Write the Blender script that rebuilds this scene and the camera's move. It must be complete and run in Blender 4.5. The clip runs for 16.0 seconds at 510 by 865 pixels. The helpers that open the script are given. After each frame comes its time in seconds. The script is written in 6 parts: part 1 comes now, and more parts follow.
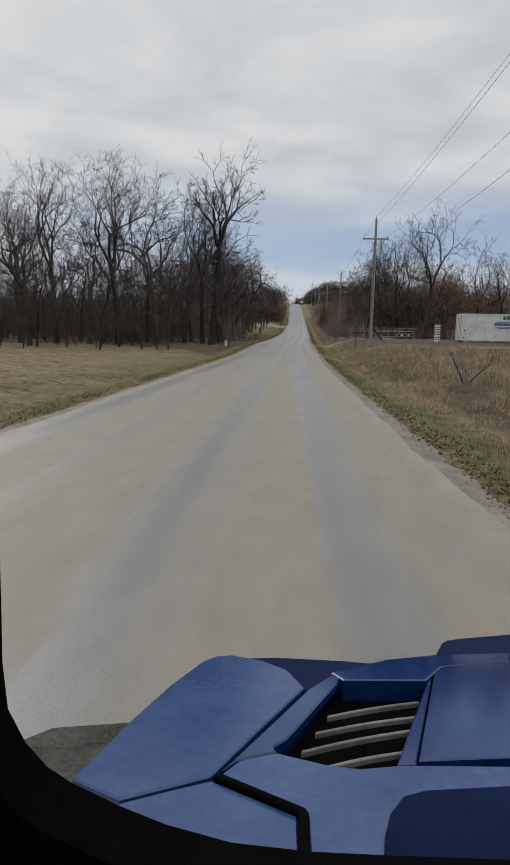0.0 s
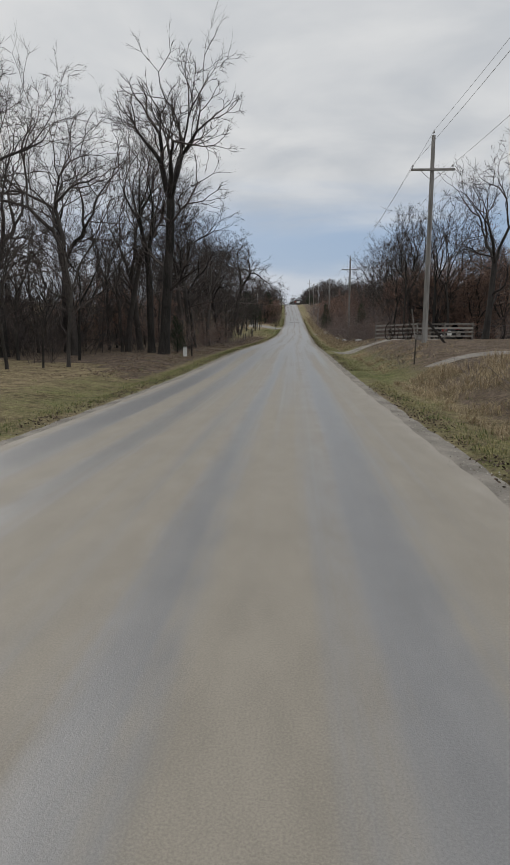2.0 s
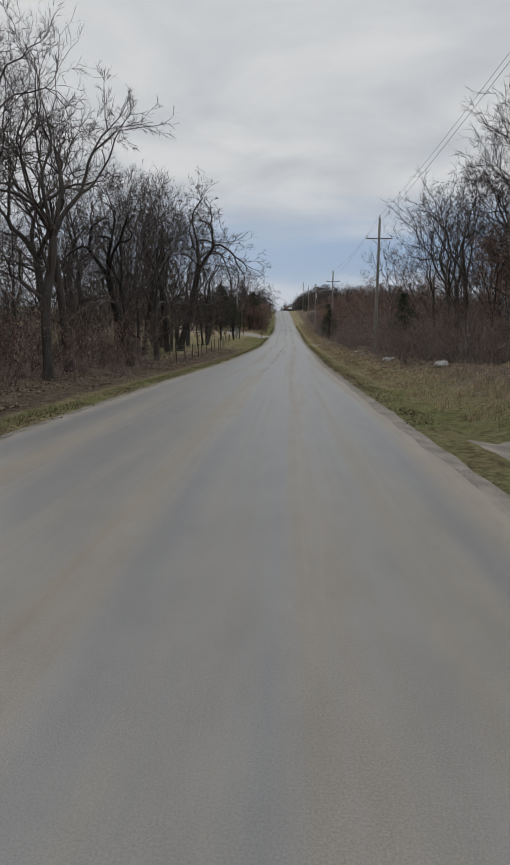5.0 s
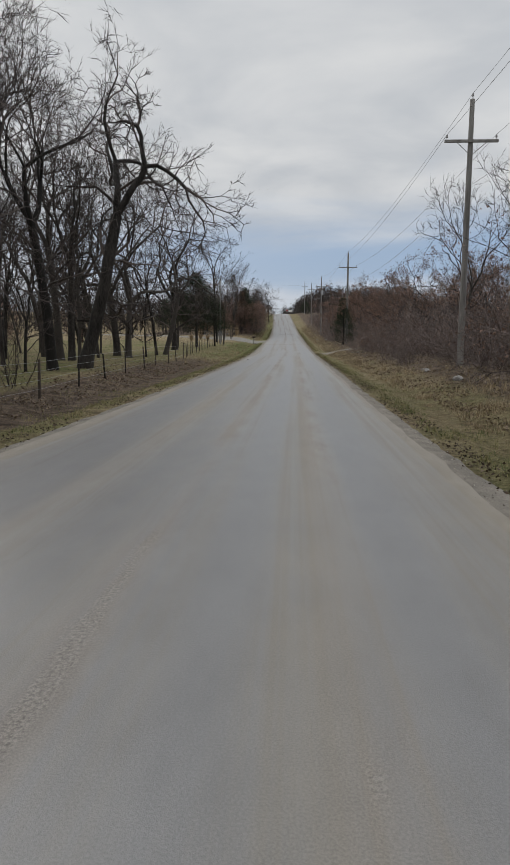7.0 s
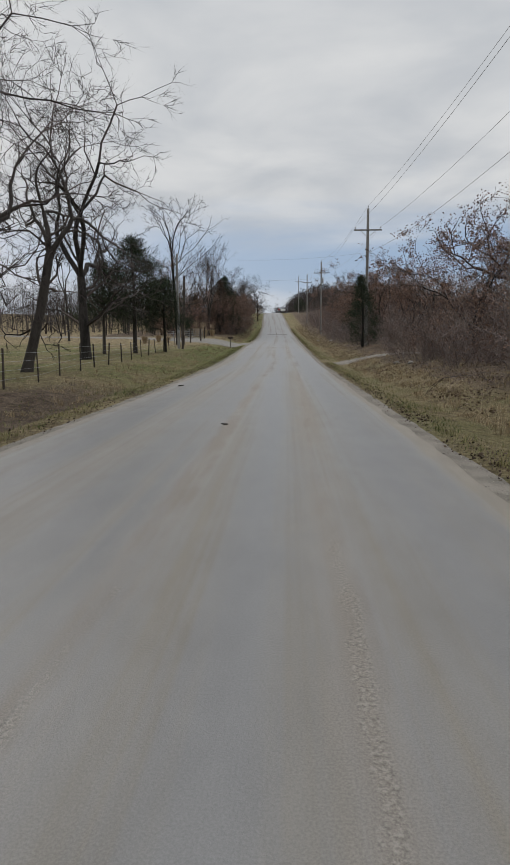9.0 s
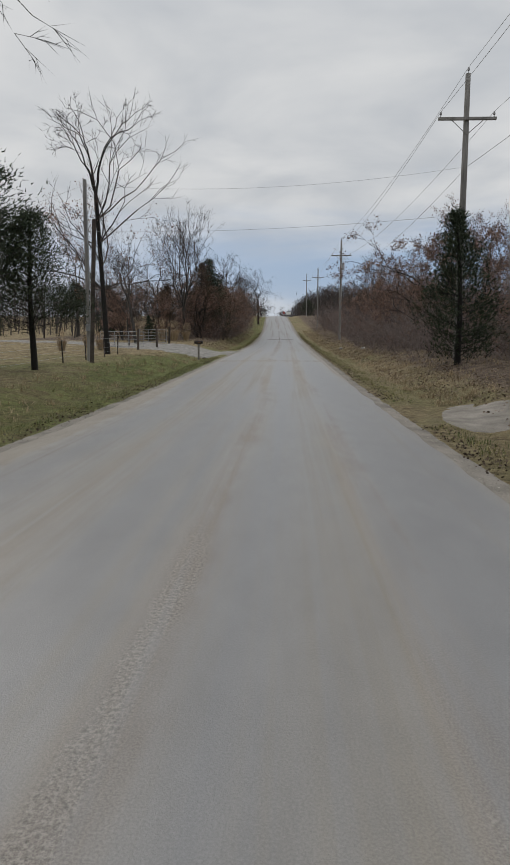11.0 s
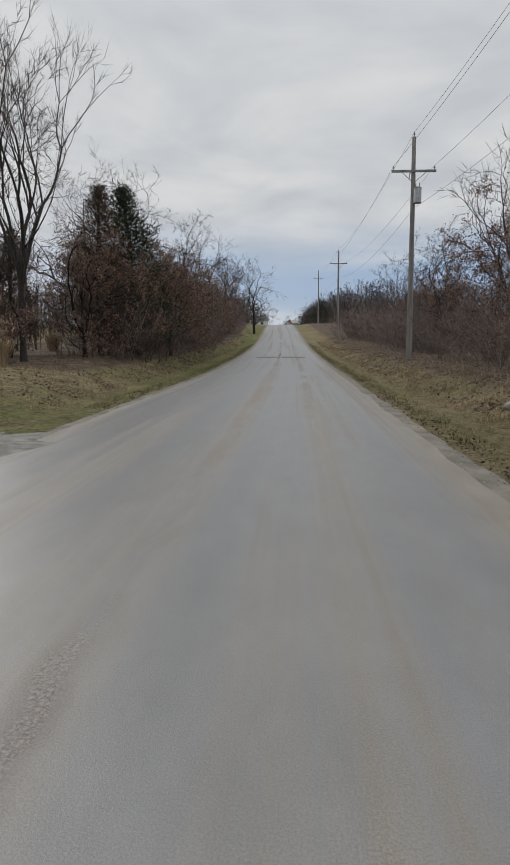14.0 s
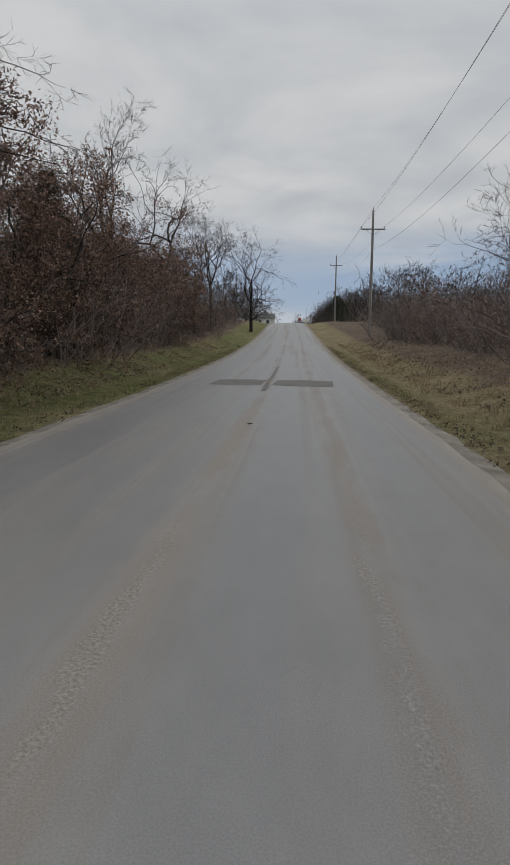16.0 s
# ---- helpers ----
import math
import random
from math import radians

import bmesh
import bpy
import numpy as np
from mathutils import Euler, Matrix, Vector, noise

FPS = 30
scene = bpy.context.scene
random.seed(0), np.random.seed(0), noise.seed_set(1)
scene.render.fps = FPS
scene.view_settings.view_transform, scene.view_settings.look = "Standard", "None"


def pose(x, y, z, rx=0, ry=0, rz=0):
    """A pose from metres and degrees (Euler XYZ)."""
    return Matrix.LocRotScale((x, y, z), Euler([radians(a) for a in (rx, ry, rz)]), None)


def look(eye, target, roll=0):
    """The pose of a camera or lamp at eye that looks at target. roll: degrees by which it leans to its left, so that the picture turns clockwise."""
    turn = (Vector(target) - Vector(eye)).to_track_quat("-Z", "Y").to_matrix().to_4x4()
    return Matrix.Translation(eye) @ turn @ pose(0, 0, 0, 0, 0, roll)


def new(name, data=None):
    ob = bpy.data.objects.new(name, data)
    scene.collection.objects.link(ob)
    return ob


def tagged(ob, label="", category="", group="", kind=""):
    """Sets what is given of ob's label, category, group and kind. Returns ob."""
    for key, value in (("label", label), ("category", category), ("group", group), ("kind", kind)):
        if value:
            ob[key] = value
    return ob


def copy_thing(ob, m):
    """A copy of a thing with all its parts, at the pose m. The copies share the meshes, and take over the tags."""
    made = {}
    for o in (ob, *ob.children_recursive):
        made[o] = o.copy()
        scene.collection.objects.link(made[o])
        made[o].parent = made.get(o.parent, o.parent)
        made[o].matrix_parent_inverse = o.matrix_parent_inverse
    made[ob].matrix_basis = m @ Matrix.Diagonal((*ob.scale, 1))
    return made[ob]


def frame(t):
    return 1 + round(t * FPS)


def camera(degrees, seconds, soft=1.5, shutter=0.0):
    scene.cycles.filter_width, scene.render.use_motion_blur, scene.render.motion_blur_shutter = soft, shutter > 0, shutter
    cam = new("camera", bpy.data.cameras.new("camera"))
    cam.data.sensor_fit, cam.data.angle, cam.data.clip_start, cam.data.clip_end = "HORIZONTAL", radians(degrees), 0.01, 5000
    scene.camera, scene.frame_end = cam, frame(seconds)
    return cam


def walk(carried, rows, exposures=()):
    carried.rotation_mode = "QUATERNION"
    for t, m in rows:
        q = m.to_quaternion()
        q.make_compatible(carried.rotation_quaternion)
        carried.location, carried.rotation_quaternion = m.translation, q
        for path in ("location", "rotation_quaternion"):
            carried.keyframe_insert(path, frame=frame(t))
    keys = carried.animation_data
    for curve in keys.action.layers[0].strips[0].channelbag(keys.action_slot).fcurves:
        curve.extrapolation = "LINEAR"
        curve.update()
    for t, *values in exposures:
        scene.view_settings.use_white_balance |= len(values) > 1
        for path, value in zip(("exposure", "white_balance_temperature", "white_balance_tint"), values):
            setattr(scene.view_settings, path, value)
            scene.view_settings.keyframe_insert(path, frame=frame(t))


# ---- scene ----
cam = camera(44.43, 16.0)
PATH = [
    (0.0, (-0.583, 12.001, 1.348), (-1.083, 21.850, -0.312), 1.16),
    (0.5, (-0.631, 18.434, 1.245), (-1.161, 28.283, -0.404), 0.64),
    (1.0, (-0.679, 24.851, 1.160), (-1.206, 34.701, -0.482), 0.56),
    (1.5, (-0.747, 31.207, 1.082), (-1.242, 41.059, -0.554), 0.67),
    (2.0, (-0.723, 37.418, 1.007), (-1.194, 47.276, -0.604), 0.11),
    (2.5, (-0.582, 43.682, 0.939), (-0.996, 53.547, -0.642), -0.36),
    (3.0, (-0.458, 50.129, 0.876), (-0.839, 60.000, -0.676), -0.42),
    (3.5, (-0.356, 56.531, 0.814), (-0.711, 66.408, -0.708), -0.32),
    (4.0, (-0.293, 63.313, 0.817), (-0.612, 73.192, -0.698), 0.47),
    (4.5, (-0.211, 70.135, 0.892), (-0.534, 80.016, -0.610), 0.49),
    (5.0, (-0.128, 77.320, 0.971), (-0.459, 87.206, -0.499), 0.53),
    (5.5, (-0.035, 84.726, 1.007), (-0.377, 94.617, -0.426), 0.58),
    (6.0, (0.074, 92.209, 1.017), (-0.278, 102.104, -0.384), 0.63),
    (6.5, (0.205, 99.624, 1.027), (-0.151, 109.521, -0.361), 0.65),
    (7.0, (0.382, 106.956, 1.014), (0.039, 116.855, -0.364), 0.20),
    (7.5, (0.493, 114.292, 1.000), (0.240, 124.194, -0.372), 0.51),
    (8.0, (0.750, 121.599, 1.007), (0.508, 131.507, -0.326), 0.28),
    (8.5, (0.939, 128.879, 1.092), (0.744, 138.786, -0.253), -0.03),
    (9.0, (1.163, 136.191, 1.177), (0.911, 146.098, -0.161), -0.39),
    (9.5, (1.350, 143.512, 1.260), (1.090, 153.420, -0.067), -0.33),
    (10.0, (1.507, 150.862, 1.339), (1.227, 160.774, 0.042), -0.19),
    (10.5, (1.648, 158.206, 1.419), (1.346, 168.121, 0.155), -0.01),
    (11.0, (1.788, 165.509, 1.544), (1.466, 175.428, 0.309), 0.13),
    (11.5, (1.942, 172.737, 1.683), (1.612, 182.657, 0.460), 0.19),
    (12.0, (2.000, 179.994, 1.822), (1.668, 189.917, 0.635), 0.02),
    (12.5, (2.272, 187.094, 2.109), (1.885, 197.021, 0.968), -0.14),
    (13.0, (2.407, 194.304, 2.401), (1.994, 204.233, 1.288), 0.06),
    (13.5, (2.534, 201.795, 2.702), (2.105, 211.730, 1.645), -0.25),
    (14.0, (2.626, 209.122, 2.993), (2.190, 219.059, 1.954), -0.07),
    (14.5, (2.793, 216.326, 3.278), (2.361, 226.264, 2.253), 0.16),
    (15.0, (2.954, 223.730, 3.581), (2.491, 233.667, 2.563), -0.12),
    (15.5, (3.033, 231.337, 3.901), (2.518, 241.273, 2.892), -0.09),
    (16.0, (3.082, 239.097, 4.228), (2.510, 249.029, 3.207), 0.82),
]
walk(cam, [(t, look(eye, target, roll)) for t, eye, target, roll in PATH],
     exposures=[(0.0, 0.0), (3.5, 0.0), (4.0, -0.08), (6.5, -0.02), (9.0, -0.02), (11.5, -0.05), (13.0, -0.08), (13.5, -0.18), (14.0, -0.02), (14.5, 0.12), (15.0, 0.15), (15.5, -0.38), (16.0, -0.20)])

# ---- sky and sun ----
world = bpy.data.worlds.new("winter_sky")
scene.world = world
world.use_nodes = True
wt = world.node_tree
wt.nodes.clear()


def wnode(kind, **kw):
    n = wt.nodes.new(kind)
    for key, value in kw.items():
        n.inputs[key].default_value = value
    return n


def wmath(op, a, b=None):
    n = wt.nodes.new("ShaderNodeMath")
    n.operation = op
    for k, v in enumerate((a, b)):
        if v is None:
            continue
        if isinstance(v, (int, float)):
            n.inputs[k].default_value = v
        else:
            wt.links.new(v, n.inputs[k])
    return n.outputs[0]


def wmix(fac, a, b):
    n = wt.nodes.new("ShaderNodeMix")
    n.data_type = "RGBA"
    for sock, v in ((n.inputs[0], fac), (n.inputs[6], a), (n.inputs[7], b)):
        if isinstance(v, (tuple, float, int)):
            sock.default_value = (*v, 1) if isinstance(v, tuple) else v
        else:
            wt.links.new(v, sock)
    return n.outputs[2]


def wsmooth(v, lo, hi):
    n = wt.nodes.new("ShaderNodeMapRange")
    n.interpolation_type = "SMOOTHSTEP"
    wt.links.new(v, n.inputs[0])
    n.inputs[1].default_value, n.inputs[2].default_value = lo, hi
    return n.outputs[0]


tc = wt.nodes.new("ShaderNodeTexCoord")
sep = wt.nodes.new("ShaderNodeSeparateXYZ")
wt.links.new(tc.outputs["Generated"], sep.inputs[0])
up = wmath("MAXIMUM", sep.outputs[2], 0.0)
den = wmath("ADD", up, 0.10)
com = wt.nodes.new("ShaderNodeCombineXYZ")
wt.links.new(wmath("DIVIDE", sep.outputs[0], den), com.inputs[0])
wt.links.new(wmath("DIVIDE", sep.outputs[1], den), com.inputs[1])
big = wnode("ShaderNodeTexNoise", Scale=0.75, Detail=5.0, Roughness=0.55, Distortion=0.4)
fine = wnode("ShaderNodeTexNoise", Scale=1.5, Detail=5.0, Roughness=0.5, Distortion=0.3)
for n in (big, fine):
    wt.links.new(com.outputs[0], n.inputs["Vector"])
sky = wt.nodes.new("ShaderNodeTexSky")
sky.sky_type = "NISHITA"
sky.sun_disc = False
sky.sun_elevation, sky.sun_rotation = radians(17), radians(-38)
sky.air_density, sky.dust_density = 1.0, 1.5
dim = wt.nodes.new("ShaderNodeVectorMath")
dim.operation = "SCALE"
dim.inputs[3].default_value = 0.055
wt.links.new(sky.outputs[0], dim.inputs[0])
blue = wmix(0.75, dim.outputs[0], (0.40, 0.535, 0.75))
edge = wmath("ADD", up, wmath("MULTIPLY", wmath("SUBTRACT", big.outputs[0], 0.5), 0.16))
deck = wsmooth(edge, 0.135, 0.225)
cloud = wmix(wsmooth(fine.outputs[0], 0.25, 0.75), (0.53, 0.56, 0.60), (0.765, 0.772, 0.776))
low = wmix(wsmooth(wmath("ADD", up, wmath("MULTIPLY", wmath("SUBTRACT", fine.outputs[0], 0.5), 0.05)), 0.068, 0.112), (0.60, 0.645, 0.71), blue)
lit = wmix(wmath("MULTIPLY", deck, wsmooth(big.outputs[0], 0.18, 0.42)), low, cloud)
gain = wmath("ADD", 0.93, wmath("MULTIPLY", wsmooth(up, 0.42, 0.95), 1.05))
bg = wt.nodes.new("ShaderNodeBackground")
wt.links.new(lit, bg.inputs[0])
wt.links.new(gain, bg.inputs[1])
wo = wt.nodes.new("ShaderNodeOutputWorld")
wt.links.new(bg.outputs[0], wo.inputs[0])

sun = new("sun", bpy.data.lights.new("sun", "SUN"))
sun.data.energy, sun.data.angle, sun.data.color = 0.5, radians(24), (1.0, 0.95, 0.88)
sun.matrix_world = look((-60, 80, 50), (0, 0, 0))


# ---- materials ----
def material(name, low, high, scale, rough=0.85, bump=0.3, fine=8.0, metal=0.0, spread=0.25, coord="Object", stretch=(1, 1, 1), per="", gloss=0.3):
    """Two colours mixed by noise at two scales, with fine relief. per: 'object' or 'island' adds a change from piece to piece."""
    m = bpy.data.materials.new(name)
    m.use_nodes = True
    nt = m.node_tree
    b = nt.nodes["Principled BSDF"]
    b.inputs["Roughness"].default_value, b.inputs["Metallic"].default_value = rough, metal
    b.inputs["Specular IOR Level"].default_value = gloss
    t = nt.nodes.new("ShaderNodeTexCoord")
    mp = nt.nodes.new("ShaderNodeMapping")
    mp.inputs[3].default_value = stretch
    nt.links.new(t.outputs[coord], mp.inputs[0])
    a = nt.nodes.new("ShaderNodeTexNoise")
    a.inputs["Scale"].default_value, a.inputs["Detail"].default_value = scale, 4
    c = nt.nodes.new("ShaderNodeTexNoise")
    c.inputs["Scale"].default_value, c.inputs["Detail"].default_value = scale * fine, 3
    for n in (a, c):
        nt.links.new(mp.outputs[0], n.inputs["Vector"])
    add = nt.nodes.new("ShaderNodeMath")
    add.operation = "MULTIPLY_ADD"
    nt.links.new(c.outputs[0], add.inputs[0])
    add.inputs[1].default_value = 0.6
    nt.links.new(a.outputs[0], add.inputs[2])
    val = add.outputs[0]
    if per:
        src = nt.nodes.new("ShaderNodeObjectInfo" if per == "object" else "ShaderNodeNewGeometry")
        k = nt.nodes.new("ShaderNodeMath")
        k.operation = "MULTIPLY_ADD"
        nt.links.new(src.outputs["Random" if per == "object" else "Random Per Island"], k.inputs[0])
        k.inputs[1].default_value = 0.7
        nt.links.new(val, k.inputs[2])
        j = nt.nodes.new("ShaderNodeMath")
        j.operation = "SUBTRACT"
        nt.links.new(k.outputs[0], j.inputs[0])
        j.inputs[1].default_value = 0.35
        val = j.outputs[0]
    r = nt.nodes.new("ShaderNodeMapRange")
    nt.links.new(val, r.inputs[0])
    r.inputs[1].default_value, r.inputs[2].default_value = 0.8 - spread, 0.8 + spread
    mix = nt.nodes.new("ShaderNodeMix")
    mix.data_type = "RGBA"
    nt.links.new(r.outputs[0], mix.inputs[0])
    mix.inputs[6].default_value, mix.inputs[7].default_value = (*low, 1), (*high, 1)
    nt.links.new(mix.outputs[2], b.inputs["Base Color"])
    if bump:
        bp = nt.nodes.new("ShaderNodeBump")
        bp.inputs["Strength"].default_value, bp.inputs["Distance"].default_value = bump, 0.02
        nt.links.new(c.outputs[0], bp.inputs["Height"])
        nt.links.new(bp.outputs[0], b.inputs["Normal"])
    return m


BARK = material("grey_bark", (0.016, 0.014, 0.012), (0.066, 0.057, 0.050), 3, bump=1.0, stretch=(1, 1, 0.25), per="object")
TWIG = material("bare_twig", (0.028, 0.023, 0.021), (0.092, 0.074, 0.066), 1.5, bump=0, per="island")
BRUSH = material("brush_twig", (0.092, 0.073, 0.066), (0.250, 0.200, 0.180), 1.2, bump=0, per="island")
OAKLEAF = material("dry_oak_leaf", (0.100, 0.058, 0.043), (0.285, 0.175, 0.124), 2, rough=0.7, bump=0, per="island")
CEDAR = material("cedar_needles", (0.012, 0.020, 0.010), (0.045, 0.060, 0.030), 1.5, bump=0, per="island")
CEDARDRY = material("rusty_cedar_needles", (0.035, 0.026, 0.016), (0.105, 0.065, 0.040), 1.5, bump=0, per="island")
POLEWOOD = material("weathered_pole_wood", (0.150, 0.140, 0.128), (0.310, 0.295, 0.272), 2, bump=0.5, stretch=(1, 1, 0.1))
OLDWOOD = material("grey_board_wood", (0.110, 0.098, 0.085), (0.300, 0.275, 0.245), 3, bump=0.5, per="object")
POSTWOOD = material("dark_post_wood", (0.026, 0.021, 0.018), (0.085, 0.068, 0.056), 3, bump=0.6, per="object")
IRON = material("rusted_iron", (0.020, 0.016, 0.014), (0.060, 0.045, 0.036), 6, rough=0.75, metal=0.3, bump=0.3)
STEEL = material("galvanised_steel", (0.260, 0.265, 0.270), (0.420, 0.425, 0.430), 6, rough=0.45, metal=0.8, bump=0.1)
WIRE = material("weathered_cable", (0.26, 0.26, 0.265), (0.38, 0.38, 0.385), 4, rough=0.5, metal=0.4, bump=0)
PORCELAIN = material("grey_porcelain", (0.22, 0.21, 0.20), (0.36, 0.35, 0.34), 8, rough=0.3, bump=0)
WHITEPAINT = material("chalky_white_paint", (0.50, 0.50, 0.47), (0.76, 0.76, 0.73), 1.2, rough=0.6, bump=0.15)
RUST = material("rust_patch", (0.090, 0.042, 0.020), (0.230, 0.115, 0.055), 6, bump=0.4)
LABELBLUE = material("blue_lettering", (0.030, 0.085, 0.240), (0.050, 0.120, 0.320), 6, rough=0.5, bump=0)
LABELGREEN = material("green_lettering", (0.030, 0.110, 0.060), (0.045, 0.150, 0.085), 6, rough=0.5, bump=0)
REDPAINT = material("faded_red_paint", (0.230, 0.030, 0.028), (0.360, 0.060, 0.050), 5, rough=0.5, bump=0.1)
DRIVE = material("grey_crushed_gravel", (0.100, 0.090, 0.078), (0.330, 0.312, 0.284), 3.2, bump=0.6, fine=22)
GRAVEL = material("pale_gravel", (0.115, 0.101, 0.083), (0.285, 0.256, 0.218), 1.8, bump=0.7, fine=26)
STONE = material("field_stone", (0.160, 0.150, 0.135), (0.420, 0.405, 0.380), 5, bump=0.7, per="object")
CHIP = material("stone_chip", (0.150, 0.132, 0.112), (0.420, 0.385, 0.335), 3, bump=0, per="island")
PATCH = material("brown_road_patch", (0.100, 0.094, 0.085), (0.165, 0.155, 0.140), 2, rough=0.85, bump=0.5)
BLADE = material("verge_grass_blade", (0.090, 0.115, 0.035), (0.320, 0.275, 0.130), 0.35, rough=0.7, bump=0, per="island", fine=5)
DRYBLADE = material("dry_grass_blade", (0.190, 0.138, 0.080), (0.460, 0.365, 0.225), 0.35, rough=0.7, bump=0, per="island", fine=5)
PLUME = material("pale_plume_grass", (0.280, 0.205, 0.125), (0.520, 0.410, 0.270), 0.6, rough=0.7, bump=0, per="island")
DARKLITTER = material("dark_dead_leaf", (0.040, 0.028, 0.020), (0.160, 0.118, 0.085), 2, rough=0.85, bump=0, per="island")
LITTER = material("dead_leaf", (0.110, 0.078, 0.052), (0.270, 0.205, 0.145), 2, rough=0.8, bump=0, per="island")
ROOFING = material("grey_shingle", (0.060, 0.060, 0.062), (0.120, 0.118, 0.115), 3, bump=0.4)
GLASS = material("dark_window_glass", (0.020, 0.024, 0.028), (0.035, 0.040, 0.046), 2, rough=0.08, bump=0, gloss=0.6)
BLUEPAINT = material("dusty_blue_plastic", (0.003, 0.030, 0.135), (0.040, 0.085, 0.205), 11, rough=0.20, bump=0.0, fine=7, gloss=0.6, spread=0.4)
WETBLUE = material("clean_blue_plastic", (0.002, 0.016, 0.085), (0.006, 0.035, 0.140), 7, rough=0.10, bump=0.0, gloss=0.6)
# the hood's blue with shade put into the colour: near-black and dull
SHADEDBLUE = material("shaded_blue_plastic", (0.001, 0.006, 0.030), (0.003, 0.013, 0.055), 5, rough=0.6, bump=0.0, gloss=0.06)
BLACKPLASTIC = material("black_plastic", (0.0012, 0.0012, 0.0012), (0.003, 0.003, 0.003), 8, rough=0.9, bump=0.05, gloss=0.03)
DIRTYPLASTIC = material("muddy_black_plastic", (0.030, 0.028, 0.025), (0.090, 0.084, 0.074), 14, rough=0.85, bump=0.5)
SLATPLASTIC = material("grey_plastic_slat", (0.110, 0.106, 0.100), (0.220, 0.212, 0.200), 9, rough=0.6, bump=0.1)
RUBBER = material("black_rubber", (0.012, 0.012, 0.012), (0.030, 0.029, 0.028), 8, rough=0.85, bump=0.4)


def road_material():
    """Worn chip seal: blue-grey wheel tracks, tan dust drawn out along the road, and coarse bare aggregate."""
    m = bpy.data.materials.new("dusty_chip_seal")
    m.use_nodes = True
    nt = m.node_tree
    b = nt.nodes["Principled BSDF"]
    b.inputs["Roughness"].default_value, b.inputs["Specular IOR Level"].default_value = 0.58, 0.45
    uv = nt.nodes.new("ShaderNodeUVMap")
    sp = nt.nodes.new("ShaderNodeSeparateXYZ")
    nt.links.new(uv.outputs[0], sp.inputs[0])

    def noise_at(sx, sy, detail=4.0, rough=0.5, dist=0.0):
        mp = nt.nodes.new("ShaderNodeMapping")
        mp.inputs[3].default_value = (sx, sy, 1)
        nt.links.new(uv.outputs[0], mp.inputs[0])
        n = nt.nodes.new("ShaderNodeTexNoise")
        n.inputs["Scale"].default_value, n.inputs["Detail"].default_value = 1.0, detail
        n.inputs["Roughness"].default_value, n.inputs["Distortion"].default_value = rough, dist
        nt.links.new(mp.outputs[0], n.inputs["Vector"])
        return n.outputs[0]

    def math_node(op, a, c=None, clamp=False):
        n = nt.nodes.new("ShaderNodeMath")
        n.operation, n.use_clamp = op, clamp
        for k, v in enumerate((a, c)):
            if v is None:
                continue
            if isinstance(v, (int, float)):
                n.inputs[k].default_value = v
            else:
                nt.links.new(v, n.inputs[k])
        return n.outputs[0]

    def ramp(v, lo, hi, a=0.0, c=1.0):
        n = nt.nodes.new("ShaderNodeMapRange")
        n.interpolation_type = "SMOOTHSTEP"
        nt.links.new(v, n.inputs[0])
        for k, w in enumerate((lo, hi, a, c)):
            n.inputs[k + 1].default_value = w
        return n.outputs[0]

    def mixed(fac, a, c):
        n = nt.nodes.new("ShaderNodeMix")
        n.data_type = "RGBA"
        for sock, v in ((n.inputs[0], fac), (n.inputs[6], a), (n.inputs[7], c)):
            if isinstance(v, (tuple, float, int)):
                sock.default_value = (*v, 1) if isinstance(v, tuple) else v
            else:
                nt.links.new(v, sock)
        return n.outputs[2]

    u, v = sp.outputs[0], sp.outputs[1]
    streak = noise_at(1.1, 0.020, 4, 0.55, 0.25)
    narrow = noise_at(3.6, 0.030, 4, 0.65, 0.35)
    hair = noise_at(11.0, 0.09, 3, 0.6, 0.3)
    blot = noise_at(0.55, 0.17, 5, 0.62, 0.6)
    speck = noise_at(3.0, 1.1, 5, 0.65)
    sway = math_node("MULTIPLY", math_node("SUBTRACT", noise_at(0.0, 0.045, 3), 0.5), 0.5)
    us = math_node("ADD", math_node("ADD", u, sway), math_node("MULTIPLY", math_node("SUBTRACT", speck, 0.5), 0.34))

    bulge = ramp(math_node("ABSOLUTE", math_node("SUBTRACT", v, 176.0)), 4.0, 16.0, -0.38, 0.0)
    us = math_node("ADD", us, bulge)

    def band(centre, inner, outer):
        return ramp(math_node("ABSOLUTE", math_node("SUBTRACT", us, centre)), inner, outer, 1.0, 0.0)

    # further on: wheel tracks swept clean, with rough grit seams between them
    tracks = math_node("MAXIMUM", math_node("MAXIMUM", band(-2.15, 0.1, 0.7), band(-0.74, 0.05, 0.6)), math_node("MAXIMUM", band(0.70, 0.1, 0.6), band(2.15, 0.1, 0.65)))
    # at the start: the wheels run in narrow blue-grey lines through the dust
    early = math_node("MAXIMUM", math_node("MAXIMUM", band(-2.75, 0.25, 0.75), band(-1.35, 0.0, 0.45)), math_node("MAXIMUM", band(0.26, 0.0, 0.40), band(1.80, 0.05, 0.52)))
    seam = math_node("MAXIMUM", band(-0.03, 0.0, 0.31), band(1.43, 0.0, 0.30))
    seam = math_node("MAXIMUM", seam, math_node("MULTIPLY", band(-1.4, 0.03, 0.34), 0.35))
    patchy = ramp(math_node("ADD", blot, math_node("MULTIPLY", narrow, 0.6)), 0.62, 0.98, 0.15, 1.0)
